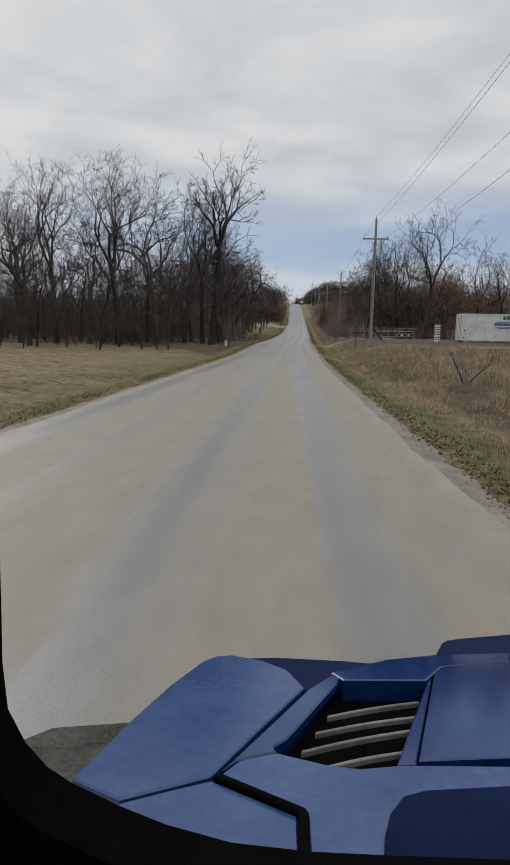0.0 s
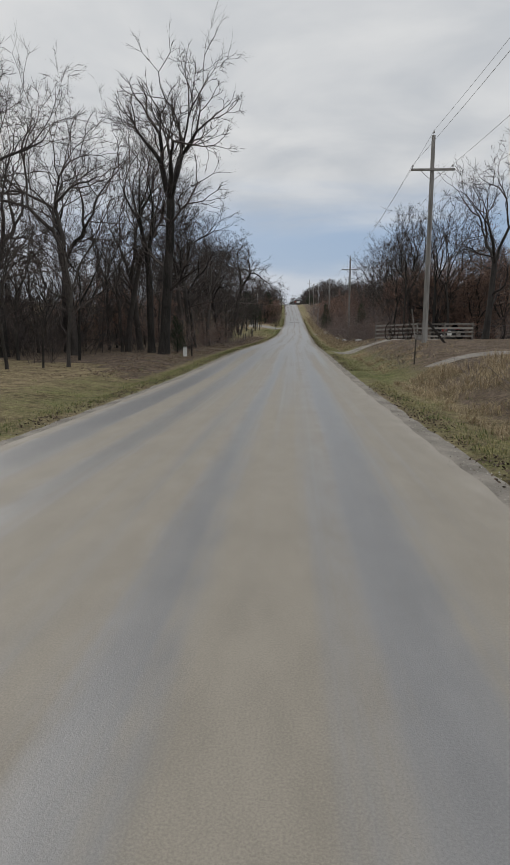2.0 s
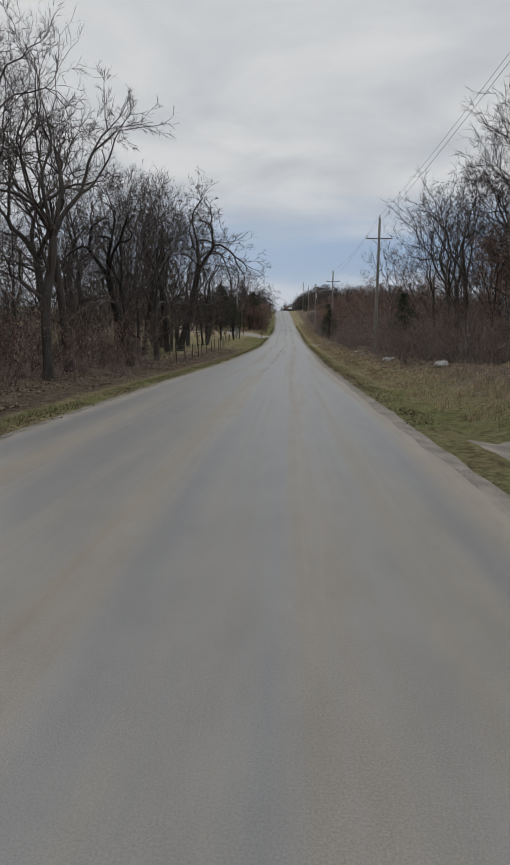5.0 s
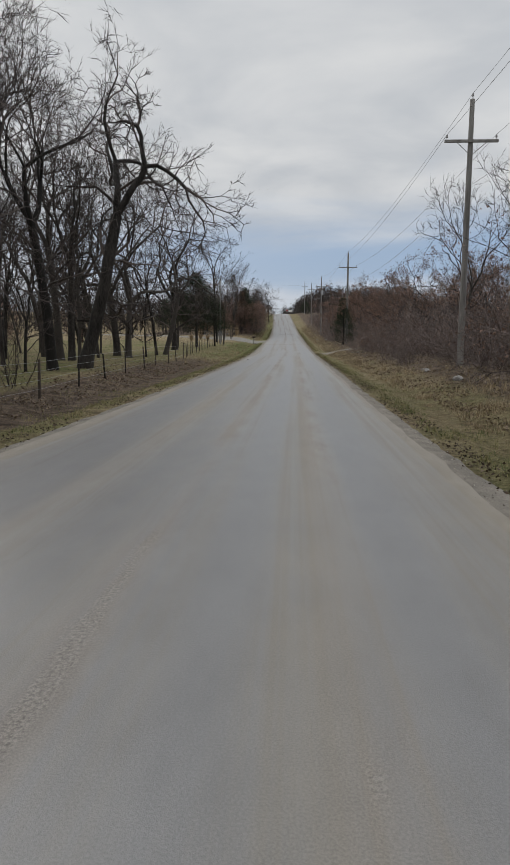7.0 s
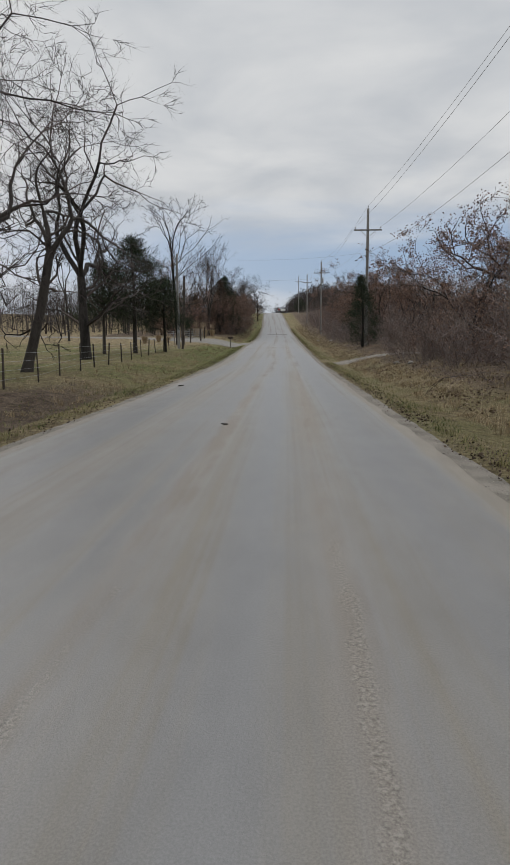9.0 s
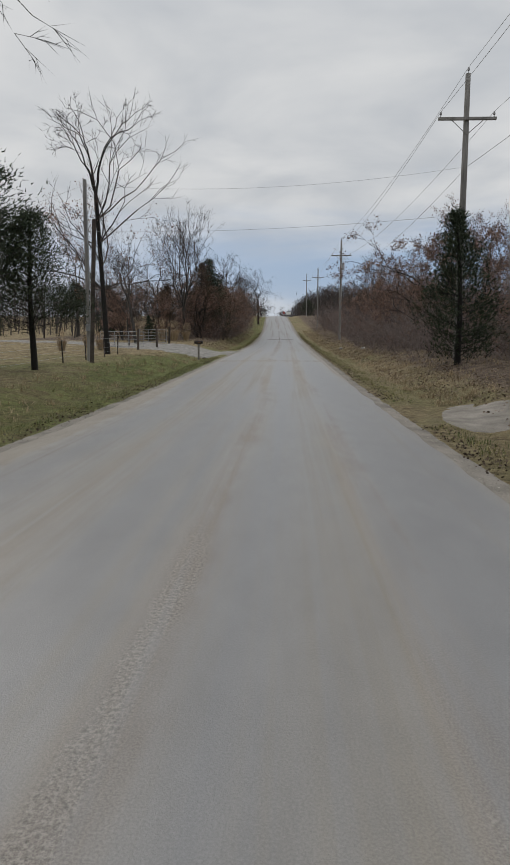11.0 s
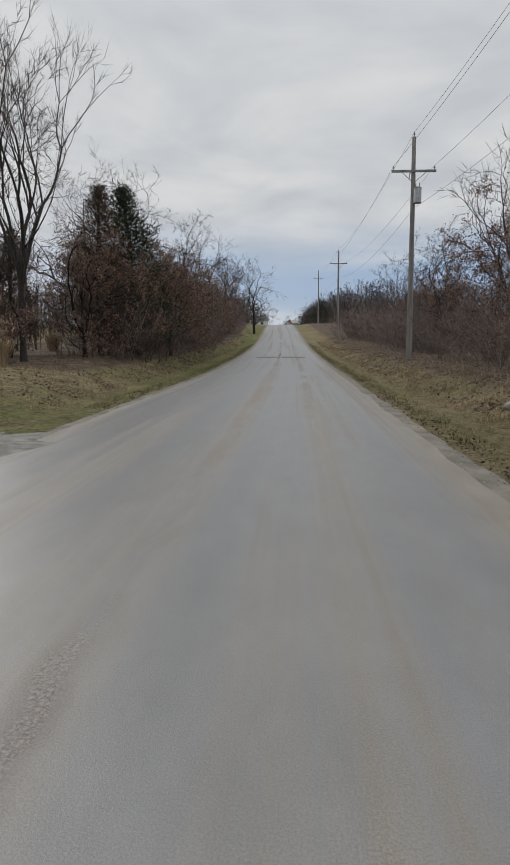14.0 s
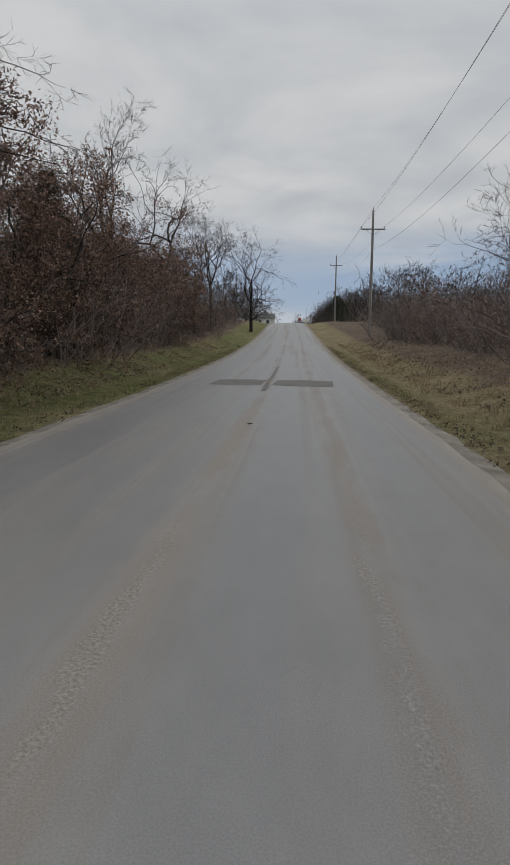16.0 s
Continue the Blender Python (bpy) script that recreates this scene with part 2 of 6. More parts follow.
    seam = math_node("MULTIPLY", seam, math_node("MULTIPLY", patchy, ramp(v, 45.0, 130.0, 0.10, 1.0)))
    # worn-out trench fills crossing the road
    ragged = math_node("ADD", v, math_node("MULTIPLY", math_node("SUBTRACT", speck, 0.5), 1.6))
    trench = ramp(math_node("ABSOLUTE", math_node("SUBTRACT", ragged, 202.7)), 0.3, 1.3, 0.48, 0.0)
    trench = math_node("MAXIMUM", trench, ramp(math_node("ABSOLUTE", math_node("SUBTRACT", ragged, 36.6)), 0.8, 1.3, 0.62, 0.0))
    seam = math_node("MAXIMUM", seam, math_node("MULTIPLY", trench, ramp(narrow, 0.3, 0.6, 0.35, 1.0)))
    rim = ramp(math_node("ABSOLUTE", us), 2.80, 3.25)
    old = ramp(v, 70.0, 115.0)
    dust = math_node("ADD", ramp(v, 25.0, 125.0, 0.92, 0.42), math_node("MULTIPLY", math_node("SUBTRACT", streak, 0.5), 2.3))
    dust = math_node("ADD", dust, math_node("MULTIPLY", math_node("SUBTRACT", narrow, 0.5), 1.1))
    dust = math_node("ADD", dust, math_node("MULTIPLY", math_node("SUBTRACT", hair, 0.5), 0.4))
    dust = math_node("ADD", dust, math_node("MULTIPLY", math_node("SUBTRACT", blot, 0.5), 0.55))
    dust = math_node("SUBTRACT", dust, math_node("MULTIPLY", tracks, math_node("MULTIPLY", old, 0.26)))
    dust = math_node("SUBTRACT", dust, math_node("MULTIPLY", early, math_node("MULTIPLY", math_node("SUBTRACT", 1.0, old), 0.66)))
    dust = math_node("ADD", dust, math_node("MULTIPLY", trench, 0.8))
    dust = ramp(math_node("ADD", dust, math_node("MULTIPLY", rim, 0.9)), 0.0, 1.0)
    grain = noise_at(95, 95, 2, 0.8)
    chips = noise_at(46, 46, 3, 0.75)
    ageing = ramp(v, 205.0, 250.0, 1.0, 0.0)
    grit = ramp(math_node("ADD", grain, math_node("MULTIPLY", math_node("SUBTRACT", speck, 0.5), 0.5)), 0.22, 0.78)
    grey = mixed(grit, mixed(ageing, (0.104, 0.101, 0.099), (0.124, 0.120, 0.118)), mixed(ageing, (0.168, 0.162, 0.158), (0.202, 0.196, 0.192)))
    swept = ramp(v, 60.0, 125.0, 0.84, 1.04)
    grey = mixed(swept, (0.0, 0.0, 0.0), grey)
    pale = mixed(grit, mixed(ageing, (0.148, 0.130, 0.111), (0.176, 0.154, 0.122)), mixed(ageing, (0.226, 0.201, 0.174), (0.268, 0.236, 0.189)))
    col = mixed(dust, grey, pale)
    col = mixed(math_node("MULTIPLY", rim, 0.8), col, mixed(grit, (0.185, 0.162, 0.132), (0.330, 0.295, 0.248)))
    col = mixed(math_node("MULTIPLY", seam, 0.66), col, mixed(ramp(grain, 0.3, 0.7), (0.168, 0.142, 0.120), (0.318, 0.272, 0.232)))
    # coarse aggregate showing through where the seal has worn off
    core = math_node("MULTIPLY", math_node("MAXIMUM", band(-0.03, 0.02, 0.10), band(1.43, 0.0, 0.09)), ramp(v, 60.0, 125.0))
    bare = ramp(math_node("ADD", math_node("ADD", math_node("MULTIPLY", seam, 0.36), math_node("MULTIPLY", core, 0.22)), math_node("ADD", blot, math_node("MULTIPLY", speck, 0.6))), 1.00, 1.25)
    worn = math_node("MULTIPLY", bare, ramp(chips, 0.50, 0.60))
    pit = math_node("MULTIPLY", bare, ramp(chips, 0.46, 0.36))
    col = mixed(math_node("MULTIPLY", worn, 0.40), col, (0.420, 0.385, 0.330))
    col = mixed(math_node("MULTIPLY", pit, 0.55), col, (0.060, 0.054, 0.047))
    nt.links.new(col, b.inputs["Base Color"])
    # swept tracks are polished, dust and bare grit are dull
    dull = math_node("MAXIMUM", math_node("MAXIMUM", math_node("MULTIPLY", dust, 0.75), seam), rim)
    nt.links.new(ramp(dull, 0.0, 1.0, 0.40, 0.66), b.inputs["Roughness"])
    nt.links.new(ramp(dull, 0.0, 1.0, 1.0, 0.35), b.inputs["Specular IOR Level"])
    bp = nt.nodes.new("ShaderNodeBump")
    bp.inputs["Strength"].default_value, bp.inputs["Distance"].default_value = 0.35, 0.005
    nt.links.new(math_node("ADD", grain, math_node("MULTIPLY", worn, 1.2)), bp.inputs["Height"])
    nt.links.new(bp.outputs[0], b.inputs["Normal"])
    return m


def ground_material():
    """Winter ground: tan dead grass, green growth and dead-leaf litter, weighted by two attributes of the sheet."""
    m = bpy.data.materials.new("winter_grass_and_litter")
    m.use_nodes = True
    nt = m.node_tree
    b = nt.nodes["Principled BSDF"]
    b.inputs["Roughness"].default_value, b.inputs["Specular IOR Level"].default_value = 0.95, 0.1
    t = nt.nodes.new("ShaderNodeTexCoord")

    def noise_at(scale, detail=4.0, rough=0.6):
        n = nt.nodes.new("ShaderNodeTexNoise")
        n.inputs["Scale"].default_value, n.inputs["Detail"].default_value = scale, detail
        n.inputs["Roughness"].default_value = rough
        nt.links.new(t.outputs["Object"], n.inputs["Vector"])
        return n.outputs[0]

    def weight(name, n, lo, hi):
        a = nt.nodes.new("ShaderNodeAttribute")
        a.attribute_name = name
        s = nt.nodes.new("ShaderNodeMath")
        s.operation = "ADD"
        nt.links.new(a.outputs["Fac"], s.inputs[0])
        nt.links.new(n, s.inputs[1])
        r = nt.nodes.new("ShaderNodeMapRange")
        r.interpolation_type = "SMOOTHSTEP"
        nt.links.new(s.outputs[0], r.inputs[0])
        r.inputs[1].default_value, r.inputs[2].default_value = lo, hi
        return r.outputs[0]

    def two(fac, a, c):
        n = nt.nodes.new("ShaderNodeMix")
        n.data_type = "RGBA"
        nt.links.new(fac, n.inputs[0])
        for sock, v in ((n.inputs[6], a), (n.inputs[7], c)):
            if isinstance(v, tuple):
                sock.default_value = (*v, 1)
            else:
                nt.links.new(v, sock)
        return n.outputs[2]

    grass, mid, wide = noise_at(6.5, 8, 0.78), noise_at(1.6, 5, 0.65), noise_at(0.22, 4)
    sharp = nt.nodes.new("ShaderNodeMapRange")
    tuft = nt.nodes.new("ShaderNodeMath")
    tuft.operation = "MULTIPLY_ADD"
    nt.links.new(mid, tuft.inputs[0])
    tuft.inputs[1].default_value = 0.7
    nt.links.new(grass, tuft.inputs[2])
    nt.links.new(tuft.outputs[0], sharp.inputs[0])
    sharp.inputs[1].default_value, sharp.inputs[2].default_value = 0.68, 1.02
    fine = sharp.outputs[0]
    tan = two(fine, (0.090, 0.068, 0.038), (0.375, 0.300, 0.178))
    green = two(fine, (0.040, 0.050, 0.014), (0.195, 0.205, 0.078))
    litter = two(fine, (0.042, 0.030, 0.022), (0.200, 0.152, 0.112))
    patch = nt.nodes.new("ShaderNodeMath")
    patch.operation = "MULTIPLY_ADD"
    nt.links.new(wide, patch.inputs[0])
    patch.inputs[1].default_value = 1.3
    nt.links.new(mid, patch.inputs[2])
    col = two(weight("green", patch.outputs[0], 1.25, 2.0), tan, green)
    col = two(weight("litter", mid, 0.80, 1.15), col, litter)
    nt.links.new(col, b.inputs["Base Color"])
    bp = nt.nodes.new("ShaderNodeBump")
    bp.inputs["Strength"].default_value, bp.inputs["Distance"].default_value = 0.8, 0.06
    nt.links.new(fine, bp.inputs["Height"])
    nt.links.new(bp.outputs[0], b.inputs["Normal"])
    return m


ROAD = road_material()
GROUND = ground_material()

# ---- the lie of the land ----
NODE_Y = np.arange(-20, 481, 20.0)
ROAD_Z = np.array([0.32, 0.00, -0.32, -0.57, -0.76, -0.54, -0.51, -0.55, -0.32, -0.10, 0.28, 1.09, 1.88, 2.72, 3.79, 5.11, 6.83, 8.81, 10.94, 12.91, 14.45, 15.64, 16.71, 17.81, 18.95, 20.09])
ROAD_X = np.array([0.08, -0.00, -0.08, 0.01, 0.32, 0.55, 0.91, 1.40, 2.06, 2.55, 2.90, 3.26, 3.57, 4.00, 4.11, 4.21, 4.26, 4.17, 3.99, 3.86, 3.81, 3.80, 3.80, 3.79, 3.80, 3.82])
ROAD_Z[22:] = [16.35, 16.6, 16.5, 16.2]
EDGE_L, EDGE_R = -5.31, 1.72
MID = (EDGE_L + EDGE_R) / 2
HALF = (EDGE_R - EDGE_L) / 2


def along(table, y):
    """The road's line, eased between its nodes."""
    return float(np.mean([np.interp(y + k, NODE_Y, table) for k in (-7, -3.5, 0, 3.5, 7)]))


def road_z(y):
    return along(ROAD_Z, y)


def road_mid(y):
    return along(ROAD_X, y) + MID


def ease(v, lo, hi):
    s = min(1.0, max(0.0, (v - lo) / (hi - lo)))
    return s * s * (3 - 2 * s)


def bank_left(y):
    return float(np.interp(y, [0, 60, 120, 150, 205, 235, 300, 400], [0.15, 0.0, 0.05, 0.25, 0.25, 0.75, 0.8, 0.5]))


def bank_right(y):
    return float(np.interp(y, [0, 30, 60, 75, 95, 110, 150, 250, 330, 400], [0.45, 0.5, 0.75, 0.95, 0.8, 0.45, 0.5, 0.6, 0.5, 0.3]))


def ground_z(x, y):
    """Height of the ground beside and under the road."""
    z, s = road_z(y), x - road_mid(y)
    out = abs(s) - HALF
    if out < 0:
        return z - 0.10
    n = noise.noise((x * 0.35, y * 0.35, 0)) * 0.10 + noise.noise((x * 1.3, y * 1.3, 4)) * 0.05
    bank = bank_left(y) if s < 0 else bank_right(y)
    ditch = -0.16 * ease(out, 0.3, 1.2) * (1 - ease(out, 1.4, 3.2))
    far = 0.9 * ease(out, 14, 60) * math.sin(x * 0.045 + y * 0.02)
    if s > 0 and y < 62:
        n += 0.16 * abs(noise.noise((x * 0.9, y * 0.9, 11))) * ease(out, 1.4, 2.6)
    lip = -0.085 + 0.05 * ease(out, 0.05, 0.5) + (0.008 * noise.noise((x * 1.1, y * 0.35, 2)) + 0.014 * noise.noise((x * 3.1, y * 2.3, 6))) * ease(out, -0.1, 0.3)
    if s > 0:
        far += 11.0 * ease(out, 0, 24) * ease(y, 435, 505)
    return z + lip + ditch + bank * ease(out, 1.2, 5.5) + n * ease(out, 0.6, 2.5) + far


def mesh_object(name, verts, faces, mat, parent=None, label="", smooth=False):
    me = bpy.data.meshes.new(name)
    me.from_pydata(verts, [], faces)
    me.materials.append(mat)
    if smooth:
        me.polygons.foreach_set("use_smooth", [True] * len(me.polygons))
    ob = new(name, me)
    ob.parent = parent
    if label:
        ob["label"] = label
    return ob


def part(name, bm, mat, parent, label=""):
    """Links a bmesh as one mesh object under a thing or a part."""
    me = bpy.data.meshes.new(name)
    bm.to_mesh(me)
    bm.free()
    me.materials.append(mat)
    ob = new(name, me)
    ob.parent = parent
    if label:
        ob["label"] = label
    return ob


def thing(name, m, label, category, group="", kind=""):
    ob = new(name)
    ob.matrix_basis = m
    ob.empty_display_size = 0.2
    return tagged(ob, label, category, group, kind)


def box(bm, size, m=Matrix.Identity(4), bevel=0.0):
    made = bmesh.ops.create_cube(bm, size=1.0, matrix=m @ Matrix.Diagonal((*size, 1)))
    if bevel:
        edges = list({e for v in made["verts"] for e in v.link_edges})
        bmesh.ops.bevel(bm, geom=edges, offset=bevel, segments=2, affect="EDGES")
    return bm


def boxed(size, m=Matrix.Identity(4), bevel=0.0):
    return box(bmesh.new(), size, m, bevel)


def rod(bm, a, b, r0, r1=None, sides=8):
    a, b = Vector(a), Vector(b)
    q = (b - a).to_track_quat("Z", "Y").to_matrix().to_4x4()
    bmesh.ops.create_cone(bm, cap_ends=True, segments=sides, radius1=r0, radius2=r0 if r1 is None else r1,
                          depth=(b - a).length, matrix=Matrix.Translation((a + b) / 2) @ q)
    return bm


# ---- ground, road, shoulders ----
def spaced(stops):
    out = []
    for a, b, step in stops:
        out += list(np.arange(a, b, step))
    return out


def build_ground():
    xs = spaced([(-900, -200, 100), (-200, -60, 20), (-60, -24, 4), (-24, -7, 1.2), (-7, -4.6, 0.3), (-4.6, 1.0, 0.8), (1.0, 4.0, 0.3), (4.0, 12, 0.6), (12, 30, 1.5), (30, 70, 5), (70, 200, 20), (200, 901, 100)])
    ys = spaced([(-300, -20, 40), (-20, 0, 1.6), (0, 270, 0.8), (270, 440, 5), (440, 600, 20), (600, 1801, 150)])
    verts, green, litter = [], [], []
    for y in ys:
        c, shift = road_mid(y), along(ROAD_X, y)
        for x in xs:
            xx = x + shift
            verts.append((xx, y, ground_z(xx, y)))
            s = xx - c
            out = abs(s) - HALF
            verge = 1 - ease(out, 2.6, 4.8)
            w = ease(out, 3, 14)
            yy = y + w * (9 * noise.noise((xx * 0.06, y * 0.06, 1)) + 4 * noise.noise((xx * 0.3, y * 0.3, 2)) + 5 * math.sin(xx * 0.021))
            if s < 0:
                if yy < 62 + 7 * ease(out, 2, 6):
                    g, l = 0.14 + 0.25 * verge, 0.0
                elif yy < 120:
                    near = 1 - ease(out, 0.8, 2.2)
                    g, l = 0.5 * near, 1 - near
                elif yy < 205:
                    g, l = 0.45 - 0.15 * verge + 0.3 * ease(y, 150, 180) * verge + 0.65 * ease(y, 186, 196) * verge, 0.95 * ease(out, 0.5, 1.4) * (1 - ease(out, 3.6, 5.0)) * (1 - ease(y, 145, 170))
                else:
                    g, l = 0.55 * verge, (1 - verge) * (1 - ease(out, 22, 30)) * ease(y, 228, 236)
            else:
                if yy < 60:
                    g, l = 0.40 * (1 - ease(out, 0.8, 2.0)), 0.60 * ease(out, 1.0, 2.2)
                elif yy < 100:
                    g, l = 0.52 - 0.3 * ease(out, 3, 8), 0.30 + 0.35 * ease(out, 1.5, 4)
                else:
                    g, l = 0.34 * verge, 1 - 0.66 * verge
            green.append(g)
            litter.append(l)
    nx = len(xs)
    faces = [(j * nx + i, j * nx + i + 1, (j + 1) * nx + i + 1, (j + 1) * nx + i) for j in range(len(ys) - 1) for i in range(nx - 1)]
    ob = mesh_object("ground", verts, faces, GROUND, smooth=True)
    for name, data in (("green", green), ("litter", litter)):
        ob.data.attributes.new(name, "FLOAT", "POINT").data.foreach_set("value", data)
    return tagged(ob, "winter ground of tan grass and dead leaf litter", "ground", kind="structure")


def build_strip(name, us, ys, lift, mat, label, category, wobble=0.0, fall=False):
    """A sheet that follows the road between offsets us from its middle."""
    verts, uvs = [], []
    for y in ys:
        for k, u in enumerate(us):
            e = 0.0
            if wobble and k in (0, len(us) - 1):
                e = noise.noise((u * 3, y * 1.7, 7)) * wobble + noise.noise((u * 3, y * 0.5, 9)) * wobble
            x = road_mid(y) + u + e
            crown = -0.035 * (u / HALF) ** 2
            if fall:
                crown -= 0.13 * max(0.0, abs(u) - 3.3) + 0.02 * noise.noise((x * 2.2, y * 1.1, 5)) * min(1, max(0, abs(u) - 3.1) * 4)
            verts.append((x, y, road_z(y) + crown + lift))
            uvs.append((u + e, y))
    n = len(us)
    faces = [(j * n + i, j * n + i + 1, (j + 1) * n + i + 1, (j + 1) * n + i) for j in range(len(ys) - 1) for i in range(n - 1)]
    ob = mesh_object(name, verts, faces, mat, smooth=True)
    layer = ob.data.uv_layers.new(name="UVMap")
    for loop in ob.data.loops:
        layer.data[loop.index].uv = uvs[loop.vertex_index]
    return tagged(ob, label, category, kind="structure")


ground = build_ground()
ROAD_YS = spaced([(-60, 0, 5), (0, 300, 0.5), (300, 520, 4)])
road = build_strip("road", [-3.15, -2.6, -2, -1.4, -0.7, 0, 0.7, 1.4, 2, 2.6, 3.15], ROAD_YS, 0.0, ROAD,
                   "dusty worn grey chip-seal country road", "road", wobble=0.06)
for sgn in (-1, 1):
    us = sorted([sgn * w for w in (3.0, 3.2, 3.4, 3.65, 3.95, 4.3)])
    build_strip("shoulder", us, ROAD_YS, -0.026, GRAVEL, "pale loose gravel shoulder beside the road", "road shoulder", fall=True)


def lay_strip(name, pts, width, mat, label, category, lift=0.03):
    """A drive or path laid on the ground along pts."""
    verts, faces, n = [], [], 11
    pts = [Vector(p) for p in pts]
    fine = []
    for a, b in zip(pts, pts[1:]):
        k = max(2, int((b - a).length / 0.7))
        fine += [a.lerp(b, i / k) for i in range(k)]
    fine.append(pts[-1])
    for i, p in enumerate(fine):
        d = (fine[min(i + 1, len(fine) - 1)] - fine[max(i - 1, 0)]).normalized()
        w = width if not callable(width) else width(i / (len(fine) - 1))
        for k in range(n):
            s = (k / (n - 1) - 0.5) * w
            s += 0.12 * noise.noise((p.x * 0.8, p.y * 0.8, k)) if k in (0, n - 1) else 0
            q = Vector((p.x - d.y * s, p.y + d.x * s))
            z = ground_z(q.x, q.y) + (lift if 1 < k < n - 2 else 0.0 if k in (1, n - 2) else -0.14) - (0.16 if i == 0 else 0.05 if i == 1 else 0.0)
            verts.append((q.x, q.y, z))
    m = len(fine)
    faces = [(j * n + i, j * n + i + 1, (j + 1) * n + i + 1, (j + 1) * n + i) for j in range(m - 1) for i in range(n - 1)]
    return tagged(mesh_object(name, verts, faces, mat, smooth=True), label, category, kind="structure")


def flare(wide, narrow):
    return lambda s: narrow + (wide - narrow) * (1 - ease(s, 0, 0.45))


lay_strip("driveway", [(-1.0, 214.6), (-5, 216.2), (-12, 221.5), (-24, 229), (-45, 236)], flare(13, 3.8), DRIVE, "pale grey gravel driveway joining the road by the mailbox", "driveway", 0.08)
lay_strip("driveway", [(4.2, 62.8), (6.5, 63.8), (12, 65), (30, 66.5)], flare(2.2, 1.1), GRAVEL, "narrow pale dirt track crossing dry grass", "driveway")
lay_strip("driveway", [(2.6, 85), (5.2, 87), (9, 89), (14, 96)], flare(4.5, 2.0), GRAVEL, "pale dirt farm drive leading past a rail fence", "driveway")
lay_strip("driveway", [(4.8, 180), (9, 179), (16, 180)], flare(6, 2.2), GRAVEL, "pale dirt entrance into roadside brush", "driveway")


def seal_line(name, pts, width, mat, label, seed, lift=0.006, wander=0.0):
    """A thin band of sealer or patching on the road: pts are (offset from the middle, y)."""
    verts, faces = [], []
    fine = []
    for (u0, y0), (u1, y1) in zip(pts, pts[1:]):
        k = max(2, int(math.hypot(u1 - u0, y1 - y0) / 0.4))
        fine += [(u0 + (u1 - u0) * i / k, y0 + (y1 - y0) * i / k) for i in range(k)]
    fine.append(pts[-1])
    for i, (u, y) in enumerate(fine):
        a, b = fine[max(i - 1, 0)], fine[min(i + 1, len(fine) - 1)]
        L = math.hypot(b[0] - a[0], b[1] - a[1])
        du, dy = (b[0] - a[0]) / L, (b[1] - a[1]) / L
        wob = 0.5 * noise.noise((i * 0.11, seed, 0)) * min(1.0, width * 4) + wander * 3 * noise.noise((i * 0.07, seed, 3))
        w = width * (0.85 + 0.35 * noise.noise((i * 0.23, seed, 5))) * 0.5
        for sg in (-1, 1):
            uu, yy = u - dy * (sg * w + wob * 0.3), y + du * (sg * w + wob * 0.3)
            verts.append((road_mid(yy) + uu, yy, road_z(yy) - 0.035 * (uu / HALF) ** 2 + lift))
    faces = [(2 * i, 2 * i + 1, 2 * i + 3, 2 * i + 2) for i in range(len(fine) - 1)]
    return mesh_object(name, verts, faces, mat, road, label)


for ua, ub in ((-1.75, -0.12), (0.22, 2.1)):
    seal_line("road_patch", [(ua, 259.4), (ub, 259.3)], 2.2, PATCH, "brown rectangular patch across the road", 3, 0.008)
seal_line("road_patch", [(0.0, 256.5), (0.05, 262), (0.12, 268)], 0.15, PATCH, "dark strip of patching along the middle", 8, 0.011, wander=0.03)
# ---- plants ----
class Wood:
    """Gathers tapered tubes of one plant."""

    def __init__(self):
        self.v, self.f = [], []

    def tube(self, pts, radii, sides):
        base, n = len(self.v), len(pts)
        for i, p in enumerate(pts):
            d = pts[min(i + 1, n - 1)] - pts[max(i - 1, 0)]
            d = d / (np.linalg.norm(d) + 1e-9)
            a = np.cross(d, (0.31, 0.95, 0.05))
            a = a / (np.linalg.norm(a) + 1e-9)
            b = np.cross(d, a)
            if i == n - 1 and radii[i] < 0.012:
                self.v.append(tuple(p))
                break
            for k in range(sides):
                w = 2 * math.pi * k / sides
                self.v.append(tuple(p + radii[i] * (math.cos(w) * a + math.sin(w) * b)))
        for i in range(n - 1):
            lo, hi = base + i * sides, base + (i + 1) * sides
            for k in range(sides):
                k2 = (k + 1) % sides
                if i == n - 2 and len(self.v) - hi == 1:
                    self.f.append((lo + k, lo + k2, hi))
                else:
                    self.f.append((lo + k, lo + k2, hi + k2, hi + k))


def unit(v):
    return v / (np.linalg.norm(v) + 1e-9)


def bough(rng, p, d, length, r, steps, bend, rise):
    pts, rad = [p], [r]
    for i in range(steps):
        d = unit(d + rng.normal(0, bend, 3) + np.array((0, 0, rise)))
        p = p + d * length / steps
        pts.append(p)
        rad.append(r * (1 - 0.68 * (i + 1) / steps))
    return pts, rad


def aside(rng, d, angle):
    side = unit(np.cross(d, rng.normal(0, 1, 3)))
    return unit(d * math.cos(angle) + side * math.sin(angle))


